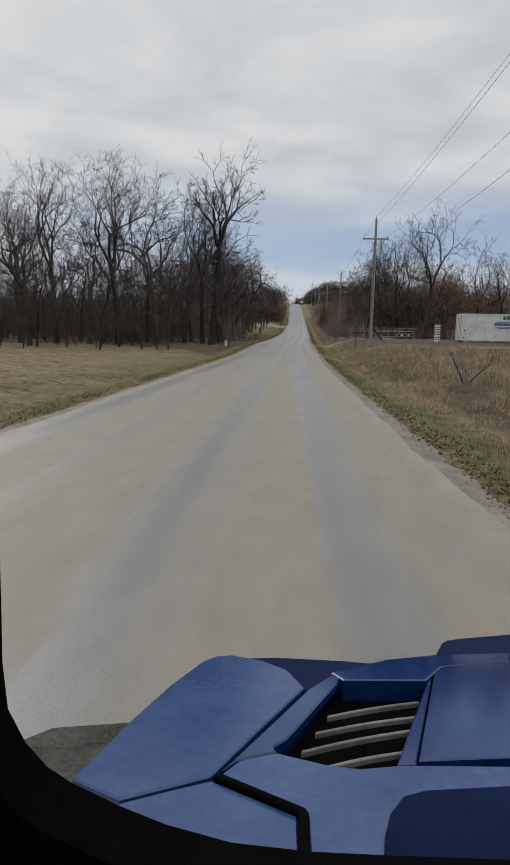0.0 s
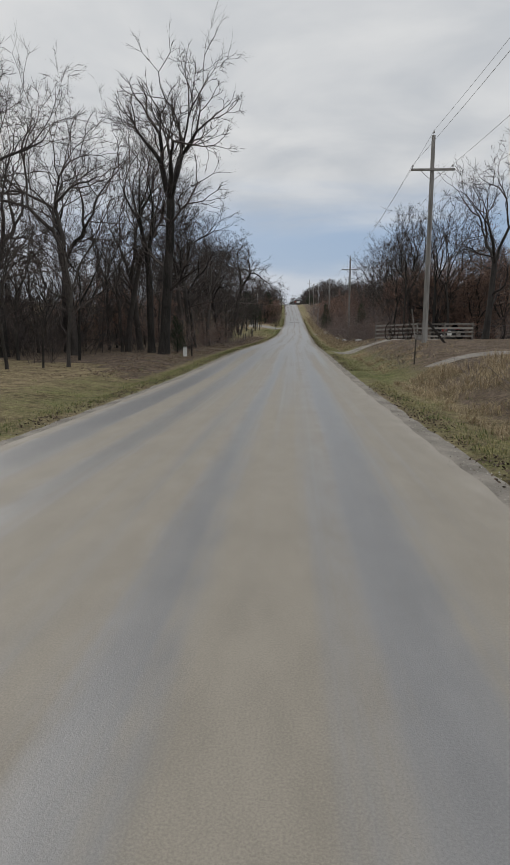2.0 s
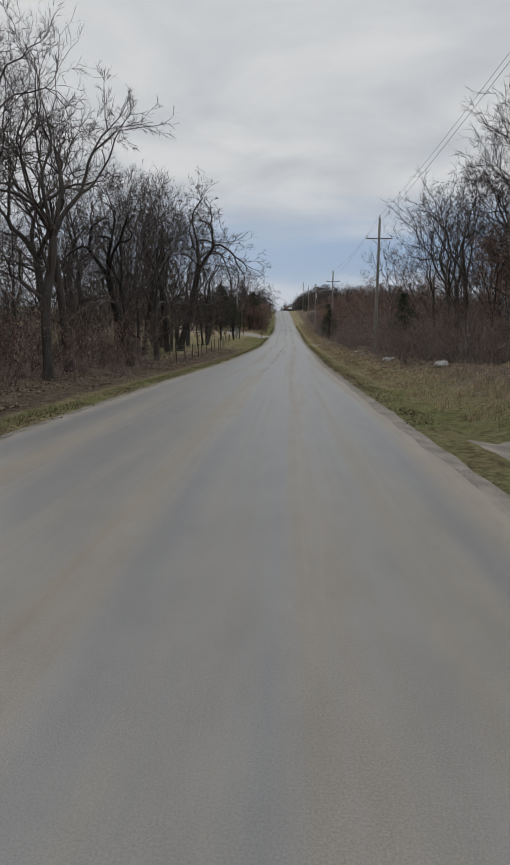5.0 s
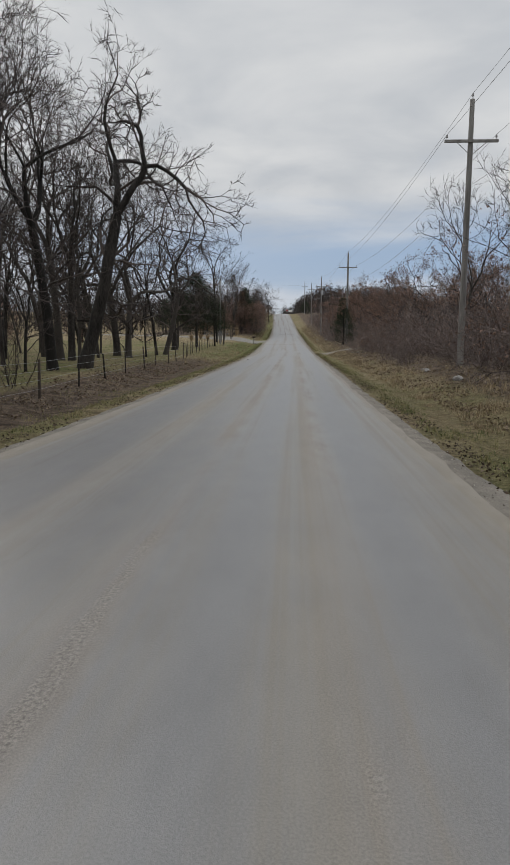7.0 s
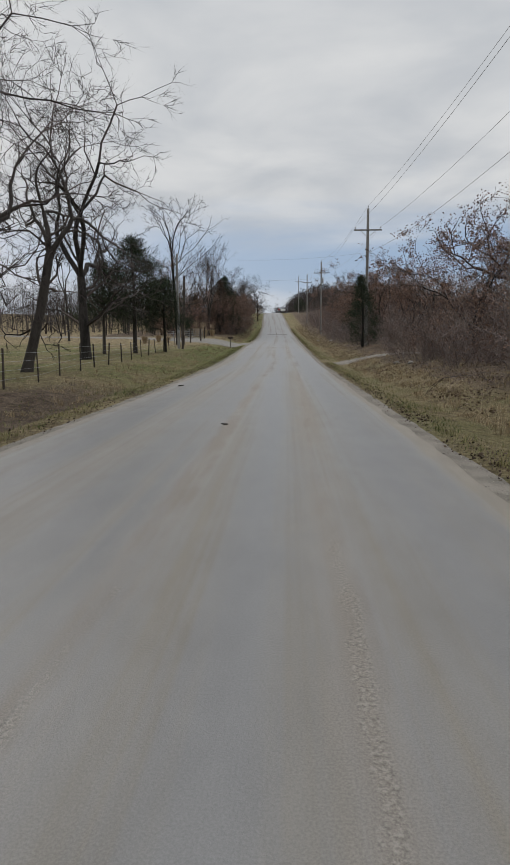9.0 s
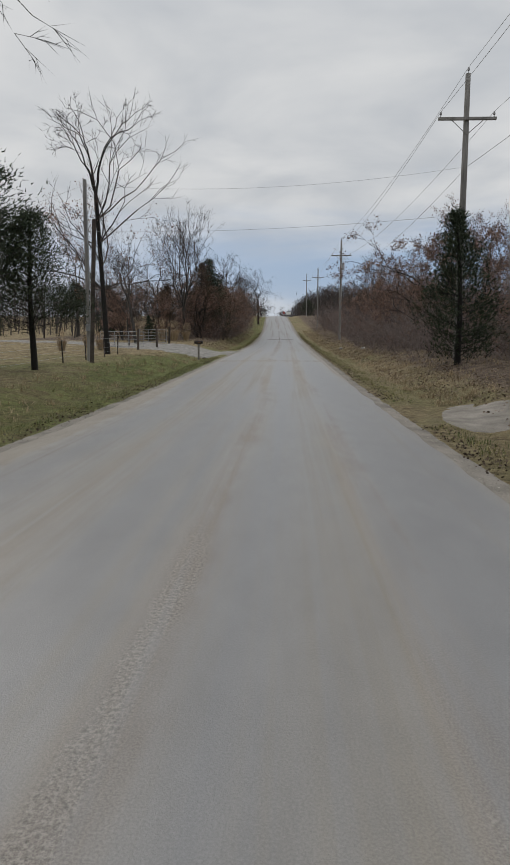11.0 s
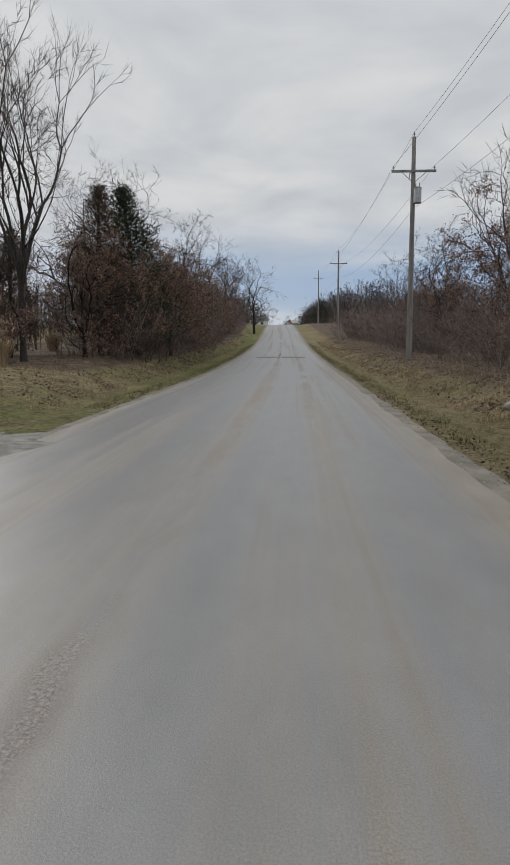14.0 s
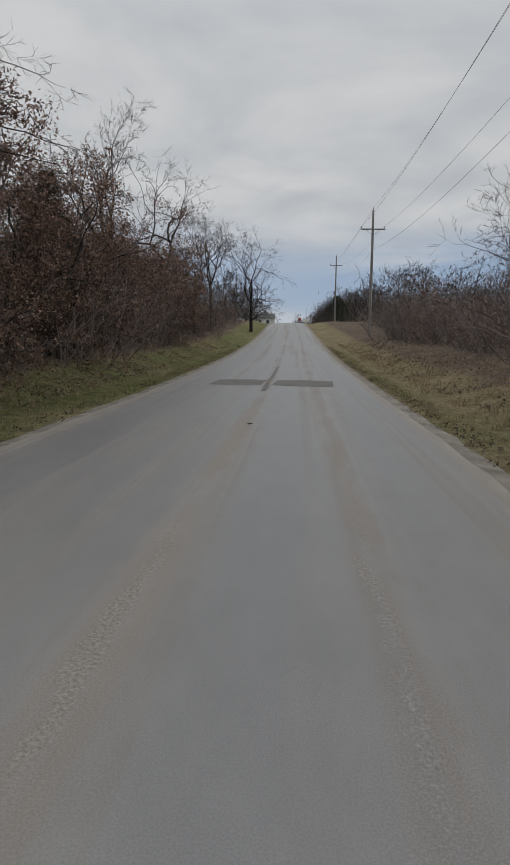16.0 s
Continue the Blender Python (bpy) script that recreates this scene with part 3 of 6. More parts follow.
def twig_fork(rng, twig, p, d, L, w):
    """One forked twig: two slivers."""
    side = unit(np.cross(d, rng.normal(0, 1, 3))) * w
    tip = p + d * L
    q = p + d * L * 0.35
    tip2 = q + aside(rng, d, rng.uniform(0.4, 0.8)) * L * 0.6
    m = len(twig.v)
    twig.v += [tuple(p - side), tuple(p + side), tuple(tip), tuple(q - side * 0.8), tuple(q + side * 0.8), tuple(tip2)]
    twig.f += [(m, m + 1, m + 2), (m + 3, m + 4, m + 5)]
    return tip


def twig_spray(rng, twig, p, d, L, w):
    """A crooked twig with two short side shoots."""
    side = unit(np.cross(d, rng.normal(0, 1, 3))) * w
    k = p + d * L * 0.5
    e = unit(d + rng.normal(0, 0.28, 3) + (0, 0, 0.1))
    tip = k + e * L * 0.5
    m = len(twig.v)
    twig.v += [tuple(p - side), tuple(p + side), tuple(k + side * 0.7), tuple(k - side * 0.7), tuple(tip)]
    twig.f += [(m, m + 1, m + 2, m + 3), (m + 3, m + 2, m + 4)]
    for s in (0.3, 0.62):
        q = p + (k - p) * min(1, s * 2) + (tip - k) * max(0, s * 2 - 1)
        t2 = q + aside(rng, d, rng.uniform(0.5, 0.9)) * L * rng.uniform(0.3, 0.55)
        m = len(twig.v)
        twig.v += [tuple(q - side * 0.7), tuple(q + side * 0.7), tuple(t2)]
        twig.f.append((m, m + 1, m + 2))
    return tip


def sprout(rng, wood, twig, tips, pts, rad, length, level, counts, bend, rise, top, thick=0.011, fine=True):
    """Short twigs along one bough."""
    n = counts[level]
    for k in range(n):
        s = 0.16 + 0.84 * (k + rng.random()) / n
        i = min(int(s * (len(pts) - 1)), len(pts) - 2)
        w = s * (len(pts) - 1) - i
        p = pts[i] * (1 - w) + pts[i + 1] * w
        d = aside(rng, unit(pts[i + 1] - pts[i]), rng.uniform(0.45, 1.0))
        L = min(0.85, max(0.32, length * rng.uniform(0.4, 0.75)))
        tip = twig_spray(rng, twig, p, unit(d + np.array((0, 0, rise * 2))), L, thick * rng.uniform(0.7, 1.3))
        tips.append((tip, tip - p))


def grow_tree(seed, height, radius, fork, stems=3, depth=5, angle=0.48, lean=(0, 0), bend=0.13, rise=0.05, twigs=4, thick=0.0105, low=4, shrink=0.77, side=0.7, reach=1.0):
    """A bare broad-leaved tree: a bole to the fork, then limbs that fork again and again down to twigs."""
    rng = np.random.default_rng(seed)
    wood, twig, tips = Wood(), Wood(), []
    first = height * (1 - fork) / (0.98 * sum(shrink ** k for k in range(depth + 1)))

    def spray(q, length):
        for _ in range(twigs):
            i = rng.integers(0, len(q) - 1)
            p = q[i] + (q[i + 1] - q[i]) * rng.random()
            d = unit(aside(rng, unit(q[i + 1] - q[i]), rng.uniform(0.2, 0.9)) + (0, 0, rise))
            tip = twig_fork(rng, twig, p, d, min(1.0, max(0.30, length * rng.uniform(0.45, 0.9))), thick * rng.uniform(0.7, 1.3))
            tips.append((tip, tip - p))

    def branch(p, d, length, r, k):
        q, _ = bough(rng, p, d, length, r, (5, 4, 3, 2, 2, 2)[k], bend * (1 + 0.25 * k), rise)
        qr = [max(0.007, r * (1 - 0.24 * i / (len(q) - 1))) for i in range(len(q))]
        if k == depth:
            qr[-1] = 0.005
        (wood if k < 2 else twig).tube(q, qr, (7, 5, 4, 3, 3, 3)[k])
        if k == depth:
            spray(q, length)
            return
        end = unit(q[-1] - q[-2])
        away = unit(np.cross(end, rng.normal(0, 1, 3)))
        kids = 3 if rng.random() < 0.25 else 2
        for j in range(kids):
            turn = away if j == 0 else -away if j == 1 else unit(np.cross(end, away))
            turn = unit(turn + rng.normal(0, 0.25, 3))
            a = angle * rng.uniform(0.45, 1.3)
            branch(q[-1], unit(end * math.cos(a) + turn * math.sin(a)), length * shrink * rng.uniform(0.78, 1.18), qr[-1] * rng.uniform(0.62, 0.90), k + 1)
        if rng.random() < side:
            i = rng.integers(1, len(q) - 1) if len(q) > 2 else 0
            branch(q[i], aside(rng, unit(q[i + 1] - q[i]), rng.uniform(0.6, 1.1)), length * 0.6, qr[i] * 0.5, min(depth, k + 1 if k else 2))

    bole, _ = bough(rng, np.array((0, 0, -0.25)), unit(np.array((lean[0], lean[1], 1.0))), height * fork + 0.25, radius, 7, 0.035, 0.02)
    brad = [radius * (1.35, 1.0, 0.96, 0.92, 0.88, 0.85, 0.82, 0.80)[i] for i in range(8)]
    wood.tube(bole, brad, 9)
    d = unit(bole[-1] - bole[-2])
    spin = rng.uniform(0, 6.28)
    for j in range(stems):
        w = spin + 6.28 * j / stems + rng.uniform(-0.4, 0.4)
        a = angle * rng.uniform(0.55, 1.15)
        out = np.array((math.cos(w), math.sin(w), 0.0))
        branch(bole[-1], unit(d * math.cos(a) + out * math.sin(a)), first * rng.uniform(0.85, 1.15), brad[-1] * rng.uniform(0.55, 0.8), 0)
    for j in range(low):
        i = rng.integers(3, 7)
        branch(bole[i], aside(rng, d, rng.uniform(0.7, 1.25)), first * reach * rng.uniform(0.45, 0.75), brad[i] * 0.34, min(2, depth))
    return wood, twig, tips


def grow_shrub(seed, height, stems, twigs, spread=0.45, thick=0.0055):
    """A leafless bush: thin arching stems clad in fine crooked twigs."""
    rng = np.random.default_rng(seed)
    wood, tips = Wood(), []
    for k in range(stems):
        a = rng.uniform(0, 6.28)
        base = np.array((math.cos(a), math.sin(a), 0)) * rng.uniform(0, height * 0.26) + np.array((0, 0, -0.1))
        d = unit(np.array((math.cos(a) * spread, math.sin(a) * spread, 1)) + rng.normal(0, 0.22, 3))
        L = height * rng.uniform(0.45, 1.05)
        q, qr = bough(rng, base, d, L, 0.009 + 0.0035 * height * rng.random(), 4, 0.22, 0.02)
        wood.tube(q, qr, 3)
        for _ in range(twigs):
            s = rng.uniform(0.10, 1.0) * 3.999
            i = int(s)
            p = q[i] + (q[i + 1] - q[i]) * (s - i)
            e = unit(aside(rng, unit(q[i + 1] - q[i]), rng.uniform(0.35, 1.2)) + (0, 0, 0.12))
            tip = twig_spray(rng, wood, p, e, height * rng.uniform(0.12, 0.30), thick * rng.uniform(0.7, 1.4))
            tips.append((tip, tip - p))
    return wood, tips


def leaf_mesh(seed, tips, per, size, spread):
    """Small folded leaves hung round the twig ends."""
    rng = np.random.default_rng(seed)
    v, f = [], []
    for p, d in tips:
        for _ in range(per):
            c = p - d * rng.uniform(0, 0.9) + rng.normal(0, spread, 3)
            a, b = unit(rng.normal(0, 1, 3)), rng.normal(0, 1, 3)
            b = unit(b - a * np.dot(a, b))
            n = np.cross(a, b)
            s = size * rng.uniform(0.6, 1.3)
            k = len(v)
            v += [tuple(c - a * s), tuple(c + a * s * 0.7 + b * s * 0.55), tuple(c + a * s * 0.7 - b * s * 0.55 + n * s * 0.3)]
            f.append((k, k + 1, k + 2))
    return v, f


def cedar_mesh(seed, height, width, bare=0.06, full=1.0, blunt=0.75):
    """A red cedar: upright sprays of needles on many short boughs, ragged at the edge."""
    rng = np.random.default_rng(seed)
    wood, v, f = Wood(), [], []
    bole, brad = bough(rng, np.array((0, 0, -0.2)), np.array((0, 0, 1.0)), height + 0.1, 0.05 + 0.016 * height, 7, 0.03, 0.05)
    wood.tube(bole, brad, 6)
    n = int(26 * height)
    for k in range(n):
        s = bare + (1 - bare) * (k / n) ** 0.9
        z = s * height
        r = width * (1 - s) ** blunt * (0.55 + 0.45 * min(1, s * 5)) * rng.uniform(0.65, 1.2) + 0.1
        a = rng.uniform(0, 6.28)
        o = np.array((math.cos(a), math.sin(a), 0.25))
        i = min(int(s * 7), 6)
        p = bole[i] + (bole[i + 1] - bole[i]) * (s * 7 - i)
        q, qr = bough(rng, p, unit(o), r, 0.018, 3, 0.15, 0.10)
        wood.tube(q, qr, 3)
        for j in range(int(34 + 22 * r)):
            w = rng.uniform(0.25, 1.05) ** 0.7
            c = p + (q[-1] - p) * w + rng.normal(0, 0.13 + 0.05 * r, 3)
            d = unit(o * 0.7 + np.array((0, 0, 0.5)) + rng.normal(0, 0.5, 3))
            side = unit(np.cross(d, rng.normal(0, 1, 3)))
            L, b = rng.uniform(0.10, 0.25) * full, rng.uniform(0.012, 0.030) * full
            m = len(v)
            v += [tuple(c - side * b), tuple(c + side * b), tuple(c + d * L)]
            f.append((m, m + 1, m + 2))
    return wood, v, f


def plant(name, label, category, trunk_name, wood, mats, extra=(), group=""):
    """A plant at the origin: its wood, and its crown parts given as (name, verts, faces, material)."""
    root = thing(name, Matrix.Identity(4), label, category, group)
    mesh_object(trunk_name, wood.v, wood.f, mats, root, smooth=True)
    for nm, v, f, mat in extra:
        mesh_object(nm, v, f, mat, root)
    return root


def put(kind, x, y, scale=1.0, turn=0.0, tilt=0.0, label="", sink=0.05):
    m = Matrix.Translation((x, y, ground_z(x, y) - sink)) @ Euler((radians(tilt), 0, radians(turn))).to_matrix().to_4x4() @ Matrix.Scale(scale, 4)
    if kind not in USED:
        USED.add(kind)
        kind.matrix_basis = m
        ob = kind
    else:
        ob = copy_thing(kind, Matrix.Identity(4))
        ob.matrix_basis = m
    if label:
        ob["label"] = label
    return ob


USED = set()


def bare_kind(seed, height, radius, fork, label, group="roadside trees", **kw):
    wood, twig, tips = grow_tree(seed, height, radius, fork, **kw)
    return plant("tree", label, "tree", "trunk", wood, BARK, [("crown", twig.v, twig.f, TWIG)], group)


FAN = bare_kind(12, 18.4, 0.34, 0.54, "tall bare dark-barked tree with fanned upper limbs", stems=4, angle=0.50, lean=(-0.10, 0.0), bend=0.10)
TALL = [
    bare_kind(11, 18.0, 0.29, 0.44, "tall bare dark-barked tree with upswept limbs", angle=0.47),
    bare_kind(16, 17.0, 0.27, 0.40, "tall bare dark-barked tree with forked bole", stems=2, angle=0.52, bend=0.17),
    bare_kind(13, 18.5, 0.31, 0.38, "tall bare dark-barked tree with upswept limbs", angle=0.48, bend=0.15),
    bare_kind(14, 15.5, 0.23, 0.42, "tall bare dark-barked tree with upswept limbs", angle=0.45, lean=(-0.06, 0.04)),
]
SPREADING = [
    bare_kind(21, 16.5, 0.30, 0.42, "broad bare tree with crooked spreading limbs", angle=0.60, bend=0.18, lean=(0.20, 0), rise=0.02, low=5),
    bare_kind(22, 16.0, 0.30, 0.30, "broad bare tree with crooked spreading limbs", stems=4, angle=0.56, bend=0.18, lean=(0.05, 0.04), rise=0.03, low=5),
]
SLENDER = [
    bare_kind(31, 14.0, 0.13, 0.36, "slender bare woodland tree among others", "woodland trees", depth=4, angle=0.42, twigs=3, thick=0.0125, low=6),
    bare_kind(32, 12.0, 0.11, 0.28, "slender bare woodland tree among others", "woodland trees", depth=4, angle=0.46, lean=(0.07, 0.03), twigs=3, thick=0.0125, low=6),
    bare_kind(33, 15.0, 0.15, 0.40, "slender bare woodland tree among others", "woodland trees", depth=4, angle=0.40, lean=(-0.05, 0.02), twigs=3, thick=0.0125, low=6),
]
UPRIGHT = bare_kind(35, 14.0, 0.16, 0.26, "bare tree with fine upright vase-shaped crown", "roadside trees", stems=6, depth=4, angle=0.36, bend=0.08, rise=0.06, twigs=5)
OAKS = []
for seed, hh in ((41, 10.0), (42, 8.0), (43, 6.0)):
    wood, twig, tips = grow_tree(seed, hh, 0.019 * hh, 0.18, stems=4, depth=4, angle=0.44, bend=0.18, rise=0.03, twigs=2, low=7)
    lv, lf = leaf_mesh(seed, tips, 15, 0.056, 0.11)
    OAKS.append(plant("oak_tree", "small oak holding its dry rusty-brown leaves", "tree", "trunk", wood, BARK,
                      [("crown", twig.v, twig.f, TWIG), ("foliage", lv, lf, OAKLEAF)], "leafy oaks"))
wood, twig, tips = grow_tree(44, 9.5, 0.18, 0.18, stems=4, depth=4, angle=0.38, bend=0.17, rise=0.04, twigs=2, low=9)
lv, lf = leaf_mesh(44, tips, 30, 0.058, 0.13)
FULLOAK = plant("oak_tree", "oak thick with dry rusty-brown leaves", "tree", "trunk", wood, BARK,
                [("crown", twig.v, twig.f, TWIG), ("foliage", lv, lf, OAKLEAF)], "leafy oaks")
wood, twig, tips = grow_tree(36, 16.0, 0.16, 0.62, stems=3, depth=4, angle=0.34, bend=0.14, rise=0.05, twigs=3, low=16, reach=2.4)
lv, lf = leaf_mesh(36, [t for t in tips if 3.5 < t[0][2] < 9.5], 12, 0.058, 0.14)
LEAFSLENDER = plant("tree", "tall thin tree, dry leaves on its lower boughs", "tree", "trunk", wood, BARK, [("crown", twig.v, twig.f, TWIG), ("foliage", lv, lf, OAKLEAF)], "roadside trees")
CEDARS = []
for seed, hh, ww, mat, bare, lab in ((51, 6.5, 2.2, CEDAR, 0.04, "dark green cedar with ragged pointed crown"), (52, 7.2, 3.4, CEDAR, 0.27, "dark green cedar with broad layered crown"),
                                     (53, 9.0, 3.0, CEDARDRY, 0.06, "tall cedar browned by winter, reddish needles")):
    wood, cv, cf = cedar_mesh(seed, hh, ww, bare, 1.0, 0.62 if bare > 0.1 else 0.8)
    CEDARS.append(plant("cedar_tree", lab, "cedar", "trunk", wood, BARK, [("crown", cv, cf, mat)], "cedars"))
ROUND = plant("cedar_bush", "round dark evergreen bush by the road", "bush", "stem", *(lambda w, v, f: (w, BARK, [("crown", v, f, CEDAR)]))(*cedar_mesh(54, 4.6, 3.4, 0.0)))
SHRUBS = []
for seed, hh, st in ((61, 3.6, 16), (62, 4.6, 18), (63, 2.6, 15)):
    wood, tips = grow_shrub(seed, hh, st, 26)
    SHRUBS.append(plant("shrub", "leafless tangled grey-brown thicket shrub", "shrub", "crown", wood, BRUSH, (), "thicket shrubs"))
LEAFSHRUB = []
for seed, hh, st in ((64, 3.4, 14), (65, 4.4, 14)):
    wood, tips = grow_shrub(seed, hh, st, 20)
    lv, lf = leaf_mesh(seed, tips[::2], 7, 0.042, 0.14)
    LEAFSHRUB.append(plant("shrub", "thicket shrub with clinging russet leaves", "shrub", "crown", wood, BRUSH, [("foliage", lv, lf, OAKLEAF)], "thicket shrubs"))

LOWBRUSH = [SHRUBS[0], SHRUBS[2], LEAFSHRUB[0]]
UNDER = []
for seed, hh, st in ((67, 5.6, 12), (68, 4.0, 14)):
    wood, tips = grow_shrub(seed, hh, st, 24, 0.30)
    UNDER.append(plant("shrub", "dark leafless undergrowth shrub beneath trees", "shrub", "crown", wood, TWIG, (), "undergrowth shrubs"))
WEEDS = []
for seed, hh, st, mat in ((71, 0.85, 8, BRUSH), (72, 0.6, 9, LITTER), (73, 1.1, 7, BRUSH)):
    wood, tips = grow_shrub(seed, hh, st, 7, 0.7, 0.004)
    WEEDS.append(plant("dead_weed", "dead brown weed stalks in dry grass", "weed", "stalk", wood, mat, (), "dead weeds"))

rnd = random.Random(5)


def scatter(kinds, n, x0, x1, y0, y1, s0=0.8, s1=1.15, gap=1.2, side=0, taken=None):
    """Plants strewn over a stretch; x is counted outwards from the road's edge on that side (-1 left, 1 right)."""
    taken = [] if taken is None else taken
    tries = 0
    while n and tries < 4000:
        tries += 1
        y = rnd.uniform(y0, y1)
        x = road_mid(y) + side * (HALF + rnd.uniform(x0, x1))
        if any((x - a) ** 2 + (y - b) ** 2 < gap * gap for a, b in taken):
            continue
        taken.append((x, y))
        put(rnd.choice(kinds), x, y, rnd.uniform(s0, s1), rnd.uniform(0, 360), rnd.uniform(-4, 4))
        n -= 1
    return taken


def thicket(kinds, n, x0, x1, y0, y1, s0, s1, side, mat, label, seed):
    """The depth of a thicket: many shrubs in one mesh."""
    rng = np.random.default_rng(seed)
    src = []
    for kind in kinds:
        me = kind.children[0].data
        co = np.empty(len(me.vertices) * 3)
        me.vertices.foreach_get("co", co)
        src.append((co.reshape(-1, 3), [tuple(p.vertices) for p in me.polygons]))
    verts, faces, base = [], [], 0
    for _ in range(n):
        co, fs = src[rng.integers(len(src))]
        y = rng.uniform(y0, y1)
        x = road_mid(y) + side * (HALF + rng.uniform(x0, x1))
        a, k = rng.uniform(0, 6.28), rng.uniform(s0, s1)
        turn = np.array(((math.cos(a), math.sin(a), 0), (-math.sin(a), math.cos(a), 0), (0, 0, 1))) * k
        verts.append(co @ turn + (x, y, ground_z(x, y) - 0.05))
        faces += [tuple(i + base for i in f) for f in fs]
        base += len(co)
    ob = mesh_object("thicket", np.concatenate(verts).tolist(), faces, mat)
    return tagged(ob, label, "thicket", kind="stuff")


# wood on the near side of the pasture: front row by hand, the depth strewn
FRONT = [(-10.2, 81.8, 0, 0.88, 160), (-17.8, 75, 0, 0.98, 90), (-14.6, 78.5, 1, 1.0, 100),
         (-24, 68, 2, 0.74, 200), (-31, 68, 3, 0.8, 60), (-20.5, 74, 3, 0.85, 300), (-9.8, 92, 3, 0.8, 120), (-11.5, 101, 1, 0.75, 20),
         (-38, 66, 1, 0.75, 0), (-12.2, 87, 2, 0.78, 250), (-27.5, 74, 0, 0.78, 20)]
taken = [(-9.1, 79.4)]
put(FAN, -8.9, 79.4, 1.0, 180)
for x, y, k, s, turn in FRONT:
    put(TALL[k], x, y, s, turn)
    taken.append((x, y))
for x, y, k, s, turn in [(-20.5, 79, 2, 0.92, 20), (-24.5, 76, 0, 0.95, 140), (-12.6, 84.5, 3, 0.98, 220), (-16.6, 83, 2, 0.92, 310), (-29, 78, 1, 0.95, 70), (-8.6, 89, 0, 0.72, 70), (-9.0, 94.5, 2, 0.68, 200), (-8.3, 99.5, 3, 0.80, 300), (-9.4, 105, 1, 0.74, 140), (-9.2, 116.5, 3, 0.74, 10)]:
    put(TALL[k], x, y, s, turn)
    taken.append((x, y))
scatter(LEAFSHRUB, 8, 3.6, 6.0, 83, 112, 0.8, 1.2, 1.5, -1, taken)
scatter(TALL, 9, 9, 34, 74, 118, 0.72, 0.92, 4.0, -1, taken)
scatter(SLENDER, 54, 5.2, 36, 66, 128, 0.5, 0.95, 1.5, -1, taken)
scatter(SLENDER, 26, 5.6, 34, 62, 72, 0.4, 0.75, 1.3, -1, taken)
scatter(UNDER, 24, 5.2, 20, 64, 124, 0.8, 1.3, 1.4, -1, taken)
thicket(UNDER, 110, 9, 44, 72, 126, 1.0, 1.8, -1, TWIG, "dark leafless undergrowth filling the wood", 81)
scatter(LEAFSHRUB, 9, 6.0, 18, 76, 118, 0.8, 1.4, 2.0, -1, taken)
scatter(OAKS[2:], 4, 6.5, 14, 84, 118, 0.7, 1.0, 3.0, -1, taken)
put(SPREADING[0], -8.2, 112, 0.72, 200)
put(SPREADING[1], -8.5, 121, 0.72, 30)
put(CEDARS[0], -8.5, 82.6, 0.40, 70, label="small dark cedar sapling under bare trees")
scatter(UNDER, 12, 4.4, 7.0, 100, 128, 0.5, 0.8, 1.5, -1, taken)

# pasture trees along the fence
put(SPREADING[0], -9.9, 140, 1.18, 0)
put(SPREADING[1], -11.2, 155.7, 0.9, 350)
put(SPREADING[1], -13.2, 160, 1.05, 100)
put(SPREADING[0], -9.8, 164, 0.78, 20)
for x, y, k, s, turn in [(-13, 147.6, 0, 0.8, 200), (-15, 135, 2, 0.75, 30), (-20, 142, 0, 0.8, 110), (-18, 156, 3, 0.85, 70), (-22, 166, 1, 0.75, 20)]:
    put(TALL[k], x, y, s, turn)
scatter(SLENDER, 26, 5.0, 26, 128, 172, 0.7, 1.05, 2.3, -1)
scatter(TALL, 7, 6.5, 26, 128, 166, 0.75, 0.95, 4.5, -1)
scatter(SHRUBS[2:], 9, 2.4, 4.2, 100, 122, 0.3, 0.5, 1.0, -1)
put(SPREADING[1], -11.3, 178.5, 1.15, 40, label="broad bare pasture tree with spreading crown")
put(SPREADING[0], -19, 172, 0.9, 210)
put(TALL[3], -24, 182, 0.7, 33)
for x, y, s in ((-12.2, 186.5, 1.0), (-10.0, 188, 1.28), (-7.9, 190.5, 0.86)):
    put(CEDARS[1], x, y, s, rnd.uniform(0, 360))
put(OAKS[1], -28, 196, 0.9, 0)
put(OAKS[2], -30, 176, 1.0, 50)
scatter(SLENDER, 8, 22, 40, 150, 260, 0.7, 1.1, 3, -1)

# trees past the driveway
put(LEAFSLENDER, -9.1, 206, 1.0, 40)
put(TALL[3], -10.6, 221, 0.62, 20, label="bare tree beside gate at driveway")
put(SPREADING[1], -12.5, 262, 0.9, 120)
put(UPRIGHT, -8.4, 235.5, 0.95, 0)
put(SLENDER[0], -11.5, 239, 0.8, 90)
put(CEDARS[2], -11.4, 241, 0.72, 90)
put(OAKS[1], -13.4, 244, 0.95, 80)
put(OAKS[2], -10.6, 233.5, 0.85, 150)
put(OAKS[2], -14.2, 231.0, 0.95, 30)
put(CEDARS[0], -10.9, 228.8, 0.40, 50, label="small green cedar sapling behind plume grass")
put(SLENDER[1], -15, 234, 0.9, 190)
put(SLENDER[1], -13, 228.5, 0.75, 100)
put(CEDARS[0], -19, 244, 1.0, 10)
put(CEDARS[1], -25, 250, 1.0, 200)
put(OAKS[1], -16.5, 238.5, 0.9, 300)
put(CEDARS[2], -7.4, 243.5, 1.0, 0)
